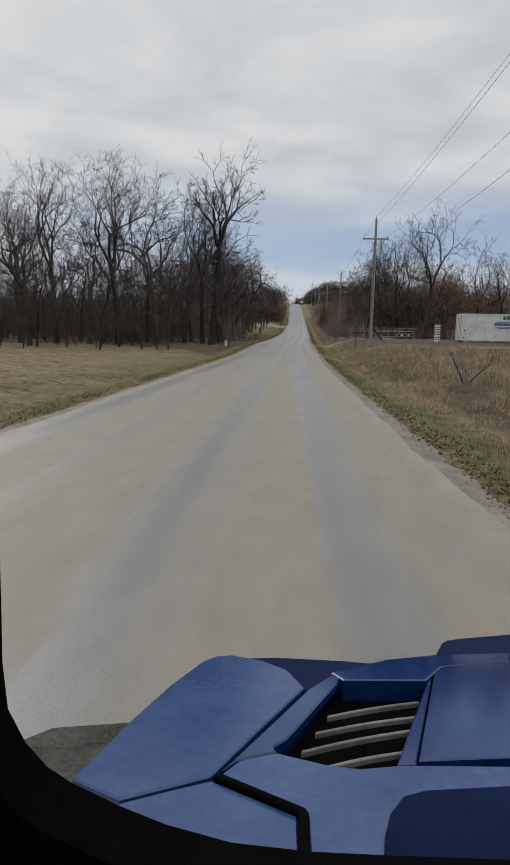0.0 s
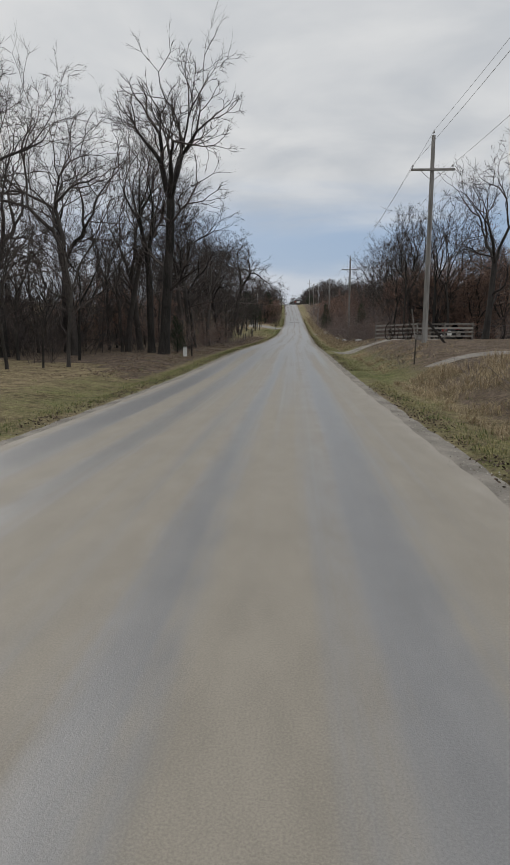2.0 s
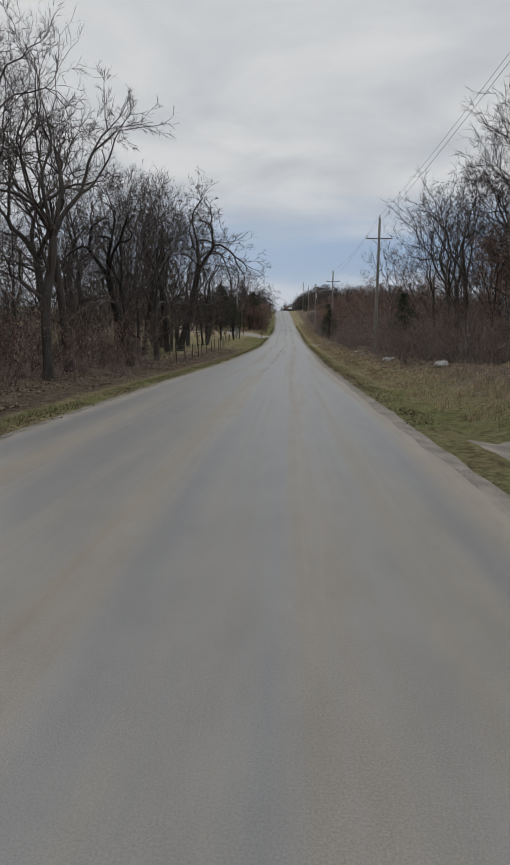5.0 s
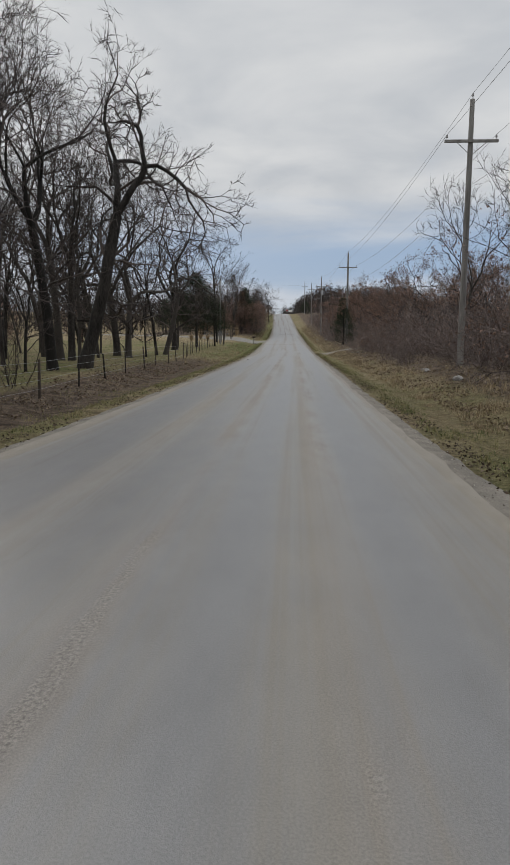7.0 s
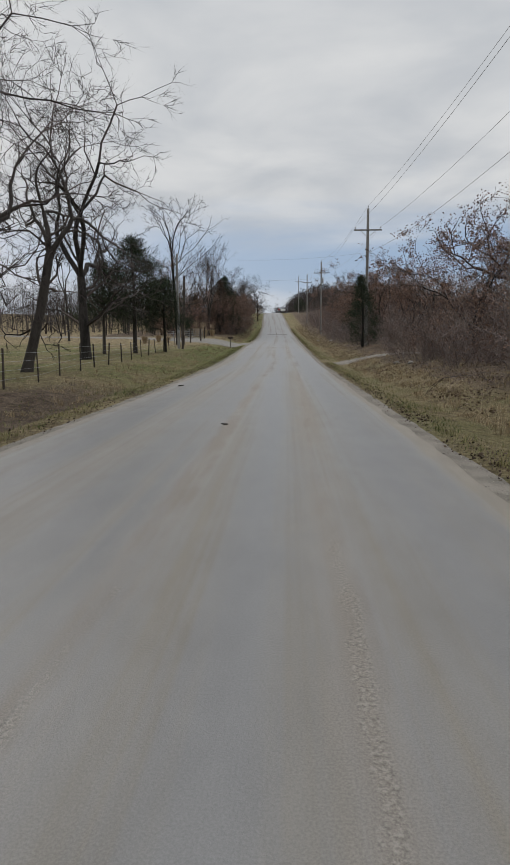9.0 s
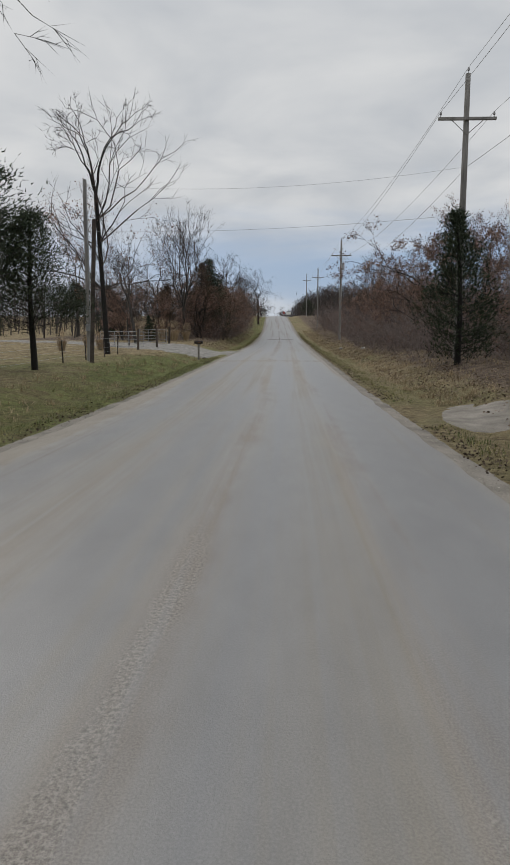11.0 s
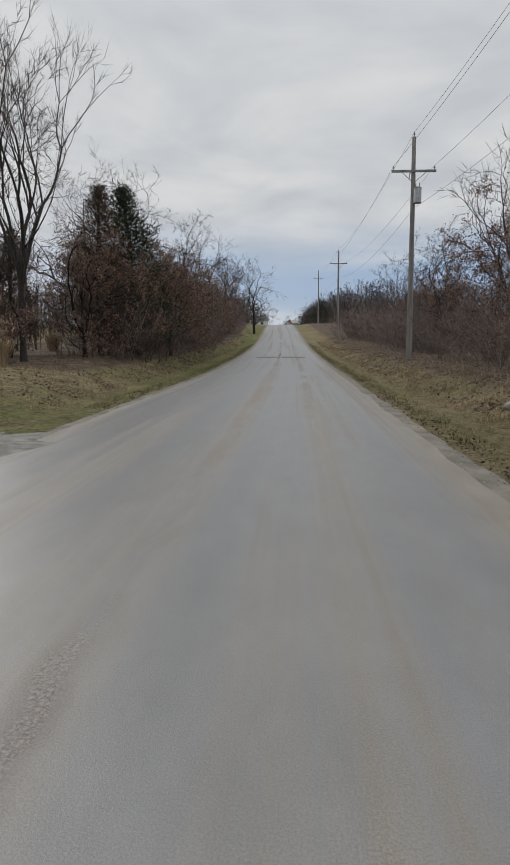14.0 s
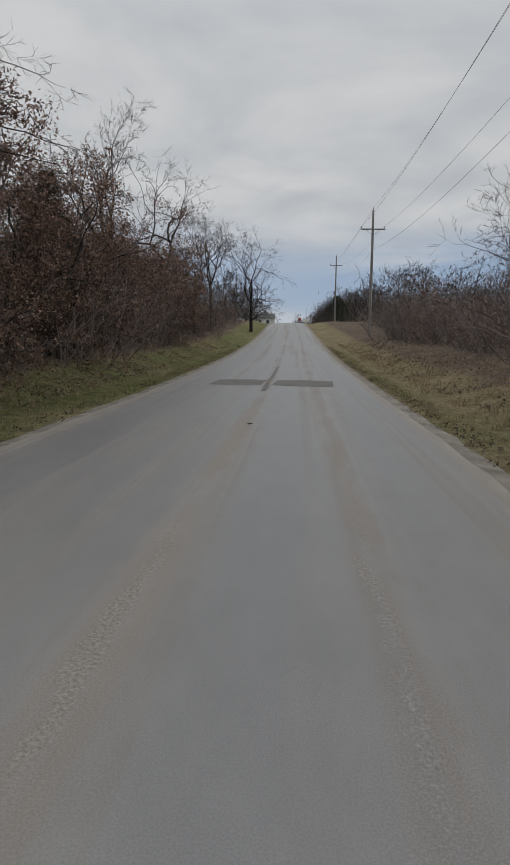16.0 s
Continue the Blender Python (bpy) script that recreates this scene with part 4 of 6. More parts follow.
put(CEDARS[0], -6.3, 246.5, 1.5, 60, label="tall dark cedar with pointed crown")
put(OAKS[1], -7.0, 239.5, 0.85, 200)
put(FULLOAK, -7.0, 253, 0.9, 90)
put(FULLOAK, -5.6, 258, 0.8, 10)
put(FULLOAK, -6.4, 266, 0.75, 200)
put(FULLOAK, -7.2, 273, 0.7, 40)
put(FULLOAK, -5.2, 281, 0.6, 150)
put(OAKS[2], -8.5, 247.5, 1.2, 10)
put(CEDARS[0], -5.9, 251, 0.8, 140)
put(CEDARS[2], -6.0, 262, 0.75, 140)
left_far = scatter(OAKS[1:], 12, 3.4, 8, 246, 296, 0.75, 1.05, 2.0, -1)
scatter(UNDER, 16, 4, 9, 242, 290, 0.9, 1.3, 1.3, -1, left_far)
scatter(LEAFSHRUB + UNDER[1:], 30, 3.1, 6.8, 238, 300, 1.0, 1.45, 1.3, -1, left_far)
scatter(UNDER + LEAFSHRUB, 26, 3.2, 10, 250, 345, 0.9, 1.4, 1.5, -1, left_far)
scatter(SLENDER + SPREADING[1:], 18, 4, 16, 262, 350, 0.55, 0.8, 2.6, -1, left_far)
scatter(TALL[:2], 4, 5, 12, 270, 350, 0.55, 0.7, 5, -1, left_far)
put(SPREADING[1], -2.6, 325, 0.8, 20)
put(TALL[1], -6.4, 287, 0.78, 40)
put(SPREADING[1], -6.0, 297, 0.66, 200)
put(TALL[3], -7.6, 276, 0.78, 120)
put(TALL[0], -5.6, 306, 0.62, 10)

# wood and thicket on the other side
right = [(7.4, 75), (9.2, 137.5), (9.9, 193.8), (9.8, 245.5), (10.8, 303.4)]
scatter(OAKS[:2], 14, 8, 24, 98, 130, 0.95, 1.3, 2.6, 1, right)
scatter(TALL, 8, 10, 34, 100, 150, 0.58, 0.8, 4, 1, right)
scatter(SLENDER, 14, 7, 14, 101, 128, 0.7, 0.9, 1.8, 1, right)
scatter(SLENDER, 14, 8, 40, 98, 160, 0.7, 1.0, 2.0, 1, right)
thicket(SHRUBS, 110, 10, 34, 102, 300, 1.0, 1.6, 1, BRUSH, "grey-brown leafless brush deep in the thicket", 82)
scatter(LEAFSHRUB, 12, 9, 40, 97, 112, 0.9, 1.5, 1.6, 1, right)
scatter(LOWBRUSH, 32, 3.8, 6.5, 102, 176, 0.7, 1.1, 1.2, 1, right)
scatter(SHRUBS + LEAFSHRUB, 44, 6.4, 10, 102, 178, 1.05, 1.5, 1.2, 1, right)
scatter(LOWBRUSH, 26, 3.9, 6.5, 196, 254, 0.7, 1.1, 1.2, 1, right)
scatter(SHRUBS + LEAFSHRUB, 40, 6.2, 10, 193, 255, 0.95, 1.35, 1.2, 1, right)
scatter(SHRUBS + LEAFSHRUB, 32, 5.6, 10, 253, 302, 1.1, 1.6, 1.2, 1, right)
scatter(SHRUBS, 12, 8, 15, 300, 335, 0.7, 1.0, 1.6, 1, right)
scatter(SLENDER + OAKS[2:], 20, 10, 22, 130, 300, 0.5, 0.8, 2.4, 1, right)
scatter(SLENDER, 6, 20, 40, 150, 330, 0.7, 1.0, 3, 1, right)
put(CEDARS[0], 10.4, 130, 0.75, 20)
for x, y, k, s, turn in [(13.6, 111, 0, 0.80, 40), (17.5, 107, 2, 0.80, 150), (21, 113, 1, 0.85, 260), (16.2, 118, 3, 0.95, 10), (12.8, 121, 3, 0.8, 90)]:
    put(TALL[k], x, y, s, turn)
put(TALL[1], 15.0, 131, 0.85, 20, label="bare forked tree above the thicket")
put(TALL[2], 16.5, 93, 0.92, 60, label="bare tree by the paddock with dark bole")
put(TALL[0], 27, 96, 0.6, 10)
put(OAKS[0], 15.2, 165, 0.85, 70)
put(FULLOAK, 14.6, 213, 1.1, 20)
put(FULLOAK, 13.8, 220, 0.9, 120)
put(FULLOAK, 16.6, 208, 0.95, 220)
put(OAKS[1], 15.6, 200, 0.9, 220)
put(SPREADING[1], 16.5, 268, 0.65, 220)
put(FULLOAK, 14.5, 112, 1.0, 300)
put(FULLOAK, 16.8, 153, 0.85, 80)
put(SLENDER[2], 12.2, 147, 0.72, 20)
put(OAKS[0], 15.4, 160, 0.85, 200)
put(FULLOAK, 14.2, 241, 0.85, 250)
put(SLENDER[0], 13.0, 236, 0.65, 0)
put(SLENDER[2], 15.0, 247, 0.7, 60)
put(SLENDER[0], 14.2, 258, 0.62, 200)
put(SLENDER[1], 13.4, 265, 0.66, 90)
put(FULLOAK, 14.2, 229, 0.8, 10)
put(OAKS[1], 14.0, 253, 0.8, 30)
put(FULLOAK, 12.0, 170, 0.8, 60)
put(OAKS[0], 20.5, 181, 1.5, 130, label="tall oak with sparse dry brown leaves above the thicket")
put(CEDARS[0], 9.2, 191.4, 0.95, 20)
put(ROUND, 12.0, 369, 1.12, 0)
put(SPREADING[0], 19, 315, 0.6, 90)


field = []
scatter(WEEDS, 150, 2.2, 14, 18, 60, 0.6, 1.2, 0.45, 1, field)
scatter(WEEDS, 60, 2.6, 4.5, 66, 300, 0.5, 0.9, 0.6, 1, field)
scatter(WEEDS, 60, 2.4, 11, 66, 96, 0.3, 0.6, 0.6, 1, field)
scatter(WEEDS, 50, 1.6, 4.2, 98, 128, 0.4, 0.8, 0.5, -1, field)
scatter(WEEDS, 40, 2.4, 4.5, 64, 160, 0.4, 0.7, 0.6, -1, field)


def far_woods():
    """Woods on the skyline: many small bare trees in one mesh."""
    rng = np.random.default_rng(77)
    wood = Wood()
    spots = []
    for _ in range(520):
        y = rng.uniform(335, 560)
        c = road_mid(min(y, 470))
        side = 1 if rng.random() < 0.66 else -1
        spots.append((c + side * (7.5 + (rng.uniform(0, 1) ** 1.5) * 75 + ((10 if y < 405 else 4) if side > 0 else 0)), y))
    for _ in range(160):
        spots.append((rng.uniform(-260, 260), rng.uniform(470, 640)))
    for _ in range(170):
        spots.append((rng.uniform(28, 75), rng.uniform(100, 335)))
    for _ in range(240):
        spots.append((rng.uniform(-85, -34), rng.uniform(70, 335)))
    for _ in range(170):
        spots.append((rng.uniform(-60, -15), rng.uniform(238, 335)))
    for _ in range(260):
        spots.append((road_mid(470) + 2 + rng.uniform(0, 1) ** 1.3 * 85, rng.uniform(478, 600)))
    for _ in range(60):
        spots.append((road_mid(470) - 2 - rng.uniform(0, 60), rng.uniform(490, 600)))
    for x, y in spots:
        hh = rng.uniform(7, 12.5) * (1.15 if x > 10 and y > 335 else 0.6 if x < 4 and y > 470 else 1.0)
        p = np.array((x, y, ground_z(x, y) - 0.2))
        bole, br = bough(rng, p, np.array((0, 0, 1.0)), hh * 0.8, 0.11, 3, 0.08, 0.05)
        wood.tube(bole, br, 3)
        for k in range(170 if y > 450 and x > 4 else 120 if y > 335 else 105):
            s = rng.uniform(0.08, 1.0)
            q0 = bole[0] + (bole[-1] - bole[0]) * s + rng.normal(0, 1, 3) * (0.22, 0.14, 0.05) * hh * math.sin(math.pi * min(0.95, s * 0.75 + 0.2))
            d = unit(np.array((rng.normal(0, 0.9), rng.normal(0, 0.9), 1.0)))
            twig_fork(rng, wood, q0, d, rng.uniform(0.4, 1.1) if y > 335 else rng.uniform(0.6, 1.4), 0.07 if y > 335 else 0.022)
    ob = mesh_object("far_woods", wood.v, wood.f, TWIG)
    return tagged(ob, "distant grey-brown leafless woods along the skyline", "woods", kind="stuff")


far_woods()


# ---- grass and litter ----
def blades(name, mat, n, pick, size, label, category, seed, width=0.006, lean=0.5):
    """Single blades; pick gives a spot and its height factor, or None."""
    rng = np.random.default_rng(seed)
    v, f = [], []
    while n:
        spot = pick(rng)
        if spot is None:
            continue
        n -= 1
        x, y, k = spot
        z = ground_z(x, y) - 0.02
        L = rng.uniform(*size) * k
        a = rng.uniform(0, 6.28)
        w = width * rng.uniform(0.7, 1.6)
        dx, dy = math.cos(a) * w, math.sin(a) * w
        lx, ly = rng.normal(0, lean * L), rng.normal(0, lean * L)
        m = len(v)
        v += [(x - dx, y - dy, z), (x + dx, y + dy, z), (x + lx, y + ly, z + L)]
        f.append((m, m + 1, m + 2))
    ob = mesh_object(name, v, f, mat)
    return tagged(ob, label, category, kind="stuff")


def clump(rng, x, y, k=0.9):
    return noise.noise((x * k, y * k, 3)) + 0.35 * noise.noise((x * 3 * k, y * 3 * k, 8)) > rng.uniform(-0.3, 0.5)


def open_ground(x, y, s):
    """False on the driveways."""
    if s < 0:
        return not (209 < y < 224 and x > -12)
    return not (59 < y < 65.5 or 81 < y < 89 and x < 9 or 177.5 < y < 182)


def verge(rng):
    y = 12 + 275 * rng.random() ** 1.15
    s = -1 if rng.random() < 0.5 else 1
    out = 0.12 + rng.exponential(1.3)
    x = road_mid(y) + s * (HALF + out)
    if out > 6 or not open_ground(x, y, s) or not clump(rng, x, y):
        return None
    return x, y, 0.7 + 0.5 * rng.random()


def tall_dry(rng):
    y = rng.uniform(14, 61)
    out = 1.2 + rng.exponential(5.0)
    x = road_mid(y) + HALF + out
    if out > 20 or not clump(rng, x, y, 0.6):
        return None
    return x, y, 0.5 + 0.6 * ease(out, 1.5, 3.5)


def bank_dry(rng):
    y = rng.uniform(66, 300)
    s = 1 if rng.random() < 0.7 else -1
    if s < 0 and y < 150:
        return None
    out = 1.4 + rng.exponential(1.6)
    x = road_mid(y) + s * (HALF + out)
    if out > 6 or not open_ground(x, y, s) or not clump(rng, x, y, 0.8):
        return None
    return x, y, 0.5 + 0.6 * rng.random()


blades("verge_grass", BLADE, 90000, verge, (0.04, 0.11), "short green and tan grass along road verges", "grass", 1, 0.005)
blades("dry_grass", DRYBLADE, 30000, tall_dry, (0.10, 0.36), "tall matted dry brown grass", "grass", 2, 0.006, 1.0)
blades("dry_grass", DRYBLADE, 45000, bank_dry, (0.06, 0.20), "ragged dry tan grass on roadside banks", "grass", 3, 0.005, 0.9)


def tufts(name, mat, n, pick, size, per, label, seed):
    """Arching tufts of grass, each a spray of blades from one root."""
    rng = np.random.default_rng(seed)
    v, f = [], []
    while n:
        spot = pick(rng)
        if spot is None:
            continue
        n -= 1
        x, y, k = spot
        z = ground_z(x, y) - 0.02
        for _ in range(per):
            a, L = rng.uniform(0, 6.28), rng.uniform(*size) * k
            o = np.array((math.cos(a), math.sin(a), 0)) * L * rng.uniform(0.2, 0.9)
            b = np.array((-math.sin(a), math.cos(a), 0)) * rng.uniform(0.003, 0.007)
            p = np.array((x, y, z)) + rng.normal(0, 0.05, 3) * (1, 1, 0)
            q = p + o * 0.45 + (0, 0, L * 0.6)
            e = p + o + (0, 0, L * rng.uniform(0.35, 0.75))
            m = len(v)
            v += [tuple(p - b), tuple(p + b), tuple(q + b * 0.7), tuple(q - b * 0.7), tuple(e)]
            f += [(m, m + 1, m + 2, m + 3), (m + 3, m + 2, m + 4)]
    return tagged(mesh_object(name, v, f, mat), label, "grass", kind="stuff")


tufts("grass_tufts", DRYBLADE, 2000, tall_dry, (0.25, 0.6), 16, "pale matted tufts of dead grass", 21)
tufts("grass_tufts", DRYBLADE, 4200, bank_dry, (0.14, 0.38), 11, "pale dead grass tufts on roadside banks", 22)
tufts("grass_tufts", BLADE, 1500, verge, (0.08, 0.2), 10, "low green and tan grass tufts on verges", 23)


def litter_leaves(n, seed):
    rng = np.random.default_rng(seed)
    v, f = [], []
    while n:
        y = rng.uniform(60, 290)
        s = -1 if rng.random() < 0.55 else 1
        out = 1.8 + rng.exponential(2.0)
        x = road_mid(y) + s * (HALF + out)
        if s > 0 and y < 100 or s < 0 and 150 < y < 225 or not clump(rng, x, y, 0.7):
            continue
        n -= 1
        c = np.array((x, y, ground_z(x, y) + rng.uniform(0.0, 0.05)))
        a, b = unit(rng.normal(0, 1, 3) * (1, 1, 0.4)), rng.normal(0, 1, 3)
        b = unit(b - a * np.dot(a, b))
        r = rng.uniform(0.024, 0.055)
        m = len(v)
        v += [tuple(c - a * r), tuple(c + b * r * 0.6), tuple(c + a * r), tuple(c - b * r * 0.6)]
        f += [(m, m + 1, m + 2), (m, m + 2, m + 3)]
    return tagged(mesh_object("leaf_litter", v, f, LITTER), "curled dead leaves lying on the banks", "dead leaves", kind="stuff")


litter_leaves(50000, 9)


def edge_trash(n, seed):
    """Broken dead leaves and crumbs gathered in a ragged line where grass meets the shoulder."""
    rng = np.random.default_rng(seed)
    v, f = [], []
    while n:
        y = 12 + 280 * rng.random() ** 1.2
        s = -1 if rng.random() < 0.4 else 1
        x = road_mid(y) + s * (HALF + 0.18 + 0.14 * noise.noise((y * 0.6, s, 2)) + rng.normal(0, 0.16))
        if not open_ground(x, y, s) or noise.noise((y * 0.35, s * 5, 1)) + 0.5 * noise.noise((y * 1.7, s * 3, 4)) < rng.uniform(-0.5, 0.3):
            continue
        n -= 1
        c = np.array((x, y, max(ground_z(x, y), road_z(y) - 0.10) + rng.uniform(-0.01, 0.04)))
        a, b = unit(rng.normal(0, 1, 3) * (1, 1, 0.5)), rng.normal(0, 1, 3)
        b = unit(b - a * np.dot(a, b))
        r = rng.uniform(0.012, 0.035)
        m = len(v)
        v += [tuple(c - a * r), tuple(c + b * r * 0.6), tuple(c + a * r), tuple(c - b * r * 0.6)]
        f += [(m, m + 1, m + 2), (m, m + 2, m + 3)]
    return tagged(mesh_object("leaf_litter", v, f, DARKLITTER), "dark broken leaves along the shoulder's edge", "dead leaves", kind="stuff")


edge_trash(30000, 31)


def loose_gravel(n, seed):
    """Chips of stone lying along the shoulders."""
    rng = np.random.default_rng(seed)
    v, f = [], []
    while n:
        y = 12 + 270 * rng.random() ** 1.15
        u = rng.choice((-1, 1)) * (3.02 + abs(rng.normal(0, 0.30)))
        z = road_z(y) - 0.038 - 0.13 * max(0.0, abs(u) - 3.3) if abs(u) > 3.1 else road_z(y) - 0.033
        n -= 1
        c = np.array((road_mid(y) + u, y, z))
        r = rng.uniform(0.005, 0.016)
        a = rng.uniform(0, 6.28)
        m = len(v)
        for k in range(3):
            w = a + 2.09 * k + rng.uniform(-0.4, 0.4)
            v.append(tuple(c + (math.cos(w) * r, math.sin(w) * r * 1.2, -0.002)))
        v.append(tuple(c + (rng.normal(0, 0.3) * r, rng.normal(0, 0.3) * r, r * rng.uniform(0.5, 1.0))))
        f += [(m, m + 1, m + 3), (m + 1, m + 2, m + 3), (m + 2, m, m + 3)]
    return tagged(mesh_object("loose_gravel", v, f, CHIP), "loose pale stone chips along the shoulders", "gravel", kind="stuff")


loose_gravel(20000, 33)


def edge(rng):
    y = 12 + 275 * rng.random() ** 1.2
    s = -1 if rng.random() < 0.45 else 1
    out = 0.20 + rng.exponential(0.28)
    x = road_mid(y) + s * (HALF + out)
    if not open_ground(x, y, s) or noise.noise((y * 0.5, s * 9, 6)) + 0.6 * noise.noise((y * 1.9, s, 7)) < rng.uniform(-0.45, 0.3):
        return None
    return x, y, 0.5 + 0.6 * rng.random()


tufts("grass_tufts", BLADE, 4600, edge, (0.06, 0.2), 8, "ragged green and tan tufts at the shoulder's edge", 24)


# ---- utility line ----
POLES = [(6.9, 11.5, 11.9), (7.5, 75.2, 11.85), (9.2, 137.6, 12.18), (9.85, 193.85, 13.35), (9.85, 245.45, 15.62), (10.8, 303.4, 19.96), (11.4, 366.4, 26.6)]


def utility_pole(x, y, top, transformer=False):
    z = ground_z(x, y)
    root = thing("utility_pole", Matrix.Translation((x, y, z)), "weathered wooden utility pole with crossarm and wires", "utility pole", "utility poles")
    H = top - z
    bm = bmesh.new()
    rod(bm, (0, 0, -0.3), (0, 0, H), 0.165, 0.105, 14)
    part("shaft", bm, POLEWOOD, root)
    arm_z = H - 1.85
    part("crossarm", boxed((2.44, 0.10, 0.12), Matrix.Translation((0, -0.15, arm_z)), 0.008), POLEWOOD, root)
    for sg in (-1, 1):
        bm = bmesh.new()
        rod(bm, (sg * 0.72, -0.21, arm_z - 0.03), (sg * 0.02, -0.13, arm_z - 0.62), 0.016, sides=6)
        part("brace", bm, POLEWOOD, root)
        bm = bmesh.new()
        rod(bm, (sg * 1.12, -0.15, arm_z + 0.05), (sg * 1.12, -0.15, arm_z + 0.16), 0.016, sides=8)
        rod(bm, (sg * 1.12, -0.15, arm_z + 0.16), (sg * 1.12, -0.15, arm_z + 0.27), 0.055, 0.035, sides=10)
        part("insulator", bm, PORCELAIN, root)
    bm = bmesh.new()
    rod(bm, (0, -0.05, H - 0.02), (0, -0.05, H + 0.12), 0.018, sides=8)
    rod(bm, (0, -0.05, H + 0.12), (0, -0.05, H + 0.24), 0.055, 0.035, sides=10)
    part("insulator", bm, PORCELAIN, root)
    bm = bmesh.new()
    rod(bm, (0.13, -0.02, 0), (0.11, -0.02, H - 2.0), 0.012, sides=5)
    part("ground_wire", bm, WIRE, root)
    if transformer:
        bm = bmesh.new()
        rod(bm, (0.2, -0.28, arm_z - 1.75), (0.2, -0.28, arm_z - 0.95), 0.21, sides=18)
        rod(bm, (0.2, -0.28, arm_z - 0.95), (0.2, -0.28, arm_z - 0.88), 0.23, 0.10, sides=18)
        can = part("transformer", bm, STEEL, root, "grey cylindrical transformer can")
        for dx in (0.1, 0.3):
            bm = bmesh.new()
            rod(bm, (dx, -0.28, arm_z - 0.9), (dx, -0.28, arm_z - 0.66), 0.035, 0.02, sides=8)
            part("bushing", bm, PORCELAIN, can)
        bm = bmesh.new()
        rod(bm, (-0.2, -0.15, arm_z - 0.05), (-0.28, -0.2, arm_z - 0.45), 0.03, sides=8)
        part("fuse_cutout", bm, PORCELAIN, root)
    return [(x, y - 0.05, top + 0.25), (x - 1.12, y - 0.15, z + arm_z + 0.28), (x + 1.12, y - 0.15, z + arm_z + 0.28), (x + 0.12, y, z + arm_z - 1.9)]


def wire(a, b, sag, radius, label="thin overhead wire between utility poles"):
    cu = bpy.data.curves.new("overhead_wire", "CURVE")
    cu.dimensions, cu.bevel_depth, cu.bevel_resolution = "3D", radius, 1
    sp = cu.splines.new("POLY")
    n = 24
    sp.points.add(n)
    a, b = Vector(a), Vector(b)
    for i in range(n + 1):
        s = i / n
        p = a.lerp(b, s)
        sp.points[i].co = (p.x, p.y, p.z - sag * 4 * s * (1 - s), 1)
    cu.materials.append(WIRE)
    return tagged(new("overhead_wire", cu), label, "cable", "overhead wires")


ties = [utility_pole(x, y, top, k == 4) for k, (x, y, top) in enumerate(POLES)]
for a, b in zip(ties, ties[1:]):
    for k in range(4):
        wire(a[k], b[k], 0.8 if k < 3 else 1.0, 0.009)
for k in range(4):
    p, q = Vector(ties[0][k]), Vector(ties[1][k])
    wire(p, p - (q - p), 0.8, 0.009)


def service_pole(x, y, height):
    z = ground_z(x, y)
    root = thing("utility_pole", Matrix.Translation((x, y, z)), "short wooden service pole beside the pasture fence", "utility pole", "utility poles")
    bm = bmesh.new()
    rod(bm, (0, 0, -0.3), (0, 0, height), 0.14, 0.095, 12)
    part("shaft", bm, POLEWOOD, root)
    part("meter_box", boxed((0.24, 0.14, 0.36), Matrix.Translation((0.02, -0.2, 1.7)), 0.02), STEEL, root, "grey meter box")
    bm = bmesh.new()
    rod(bm, (0.1, -0.1, 1.8), (0.08, -0.06, height - 0.4), 0.022, sides=8)
    part("conduit", bm, STEEL, root)
    return (x, y, z + height - 0.25)


drop = service_pole(-7.8, 197.7, 9.0)
wire(drop, ties[3][3], 0.5, 0.005, "service wire crossing over the road")
wire((-7.75, 197.7, 7.7), (9.75, 193.85, 7.6), 0.25, 0.006, "service wire crossing over the road")
wire(drop, (-38, 214, 7.5), 0.6, 0.005, "service wire leading away over the pasture")


# ---- fences and gates ----
def wire_fence(pts, spacing, height, label, strands=4, seed=1):
    """Wooden posts with strands of wire; the posts and strands are its parts."""
    rr = random.Random(seed)
    pts = [Vector(p) for p in pts]
    root = thing("fence", Matrix.Identity(4), label, "fence", "pasture fences")
    tops = []
    for a, b in zip(pts, pts[1:]):
        n = max(1, round((b - a).length / spacing))
        for i in range(n + (b == pts[-1])):
            p = a.lerp(b, i / n)
            x, y = p.x + rr.uniform(-0.08, 0.08), p.y + rr.uniform(-0.3, 0.3)
            z = ground_z(x, y)
            hh = height * rr.uniform(0.9, 1.12)
            lean = (rr.uniform(-0.13, 0.13), rr.uniform(-0.08, 0.08))
            bm = bmesh.new()
            thick = rr.uniform(0.030, 0.048)
            rod(bm, (0, 0, -0.25), (lean[0], lean[1], hh), thick, thick * 0.85, 7)
            ob = part("post", bm, POSTWOOD, root)
            ob.location = (x, y, z)
            tops.append(Vector((x, y, z)))
    for k in range(strands):
        bm = bmesh.new()
        lift = height * (0.25 + 0.68 * k / (strands - 1))
        for a, b in zip(tops, tops[1:]):
            rod(bm, a + Vector((0.05, 0, lift)), b + Vector((0.05, 0, lift)), 0.004, sides=3)
        part("wire_strand", bm, WIRE, root)
    return root


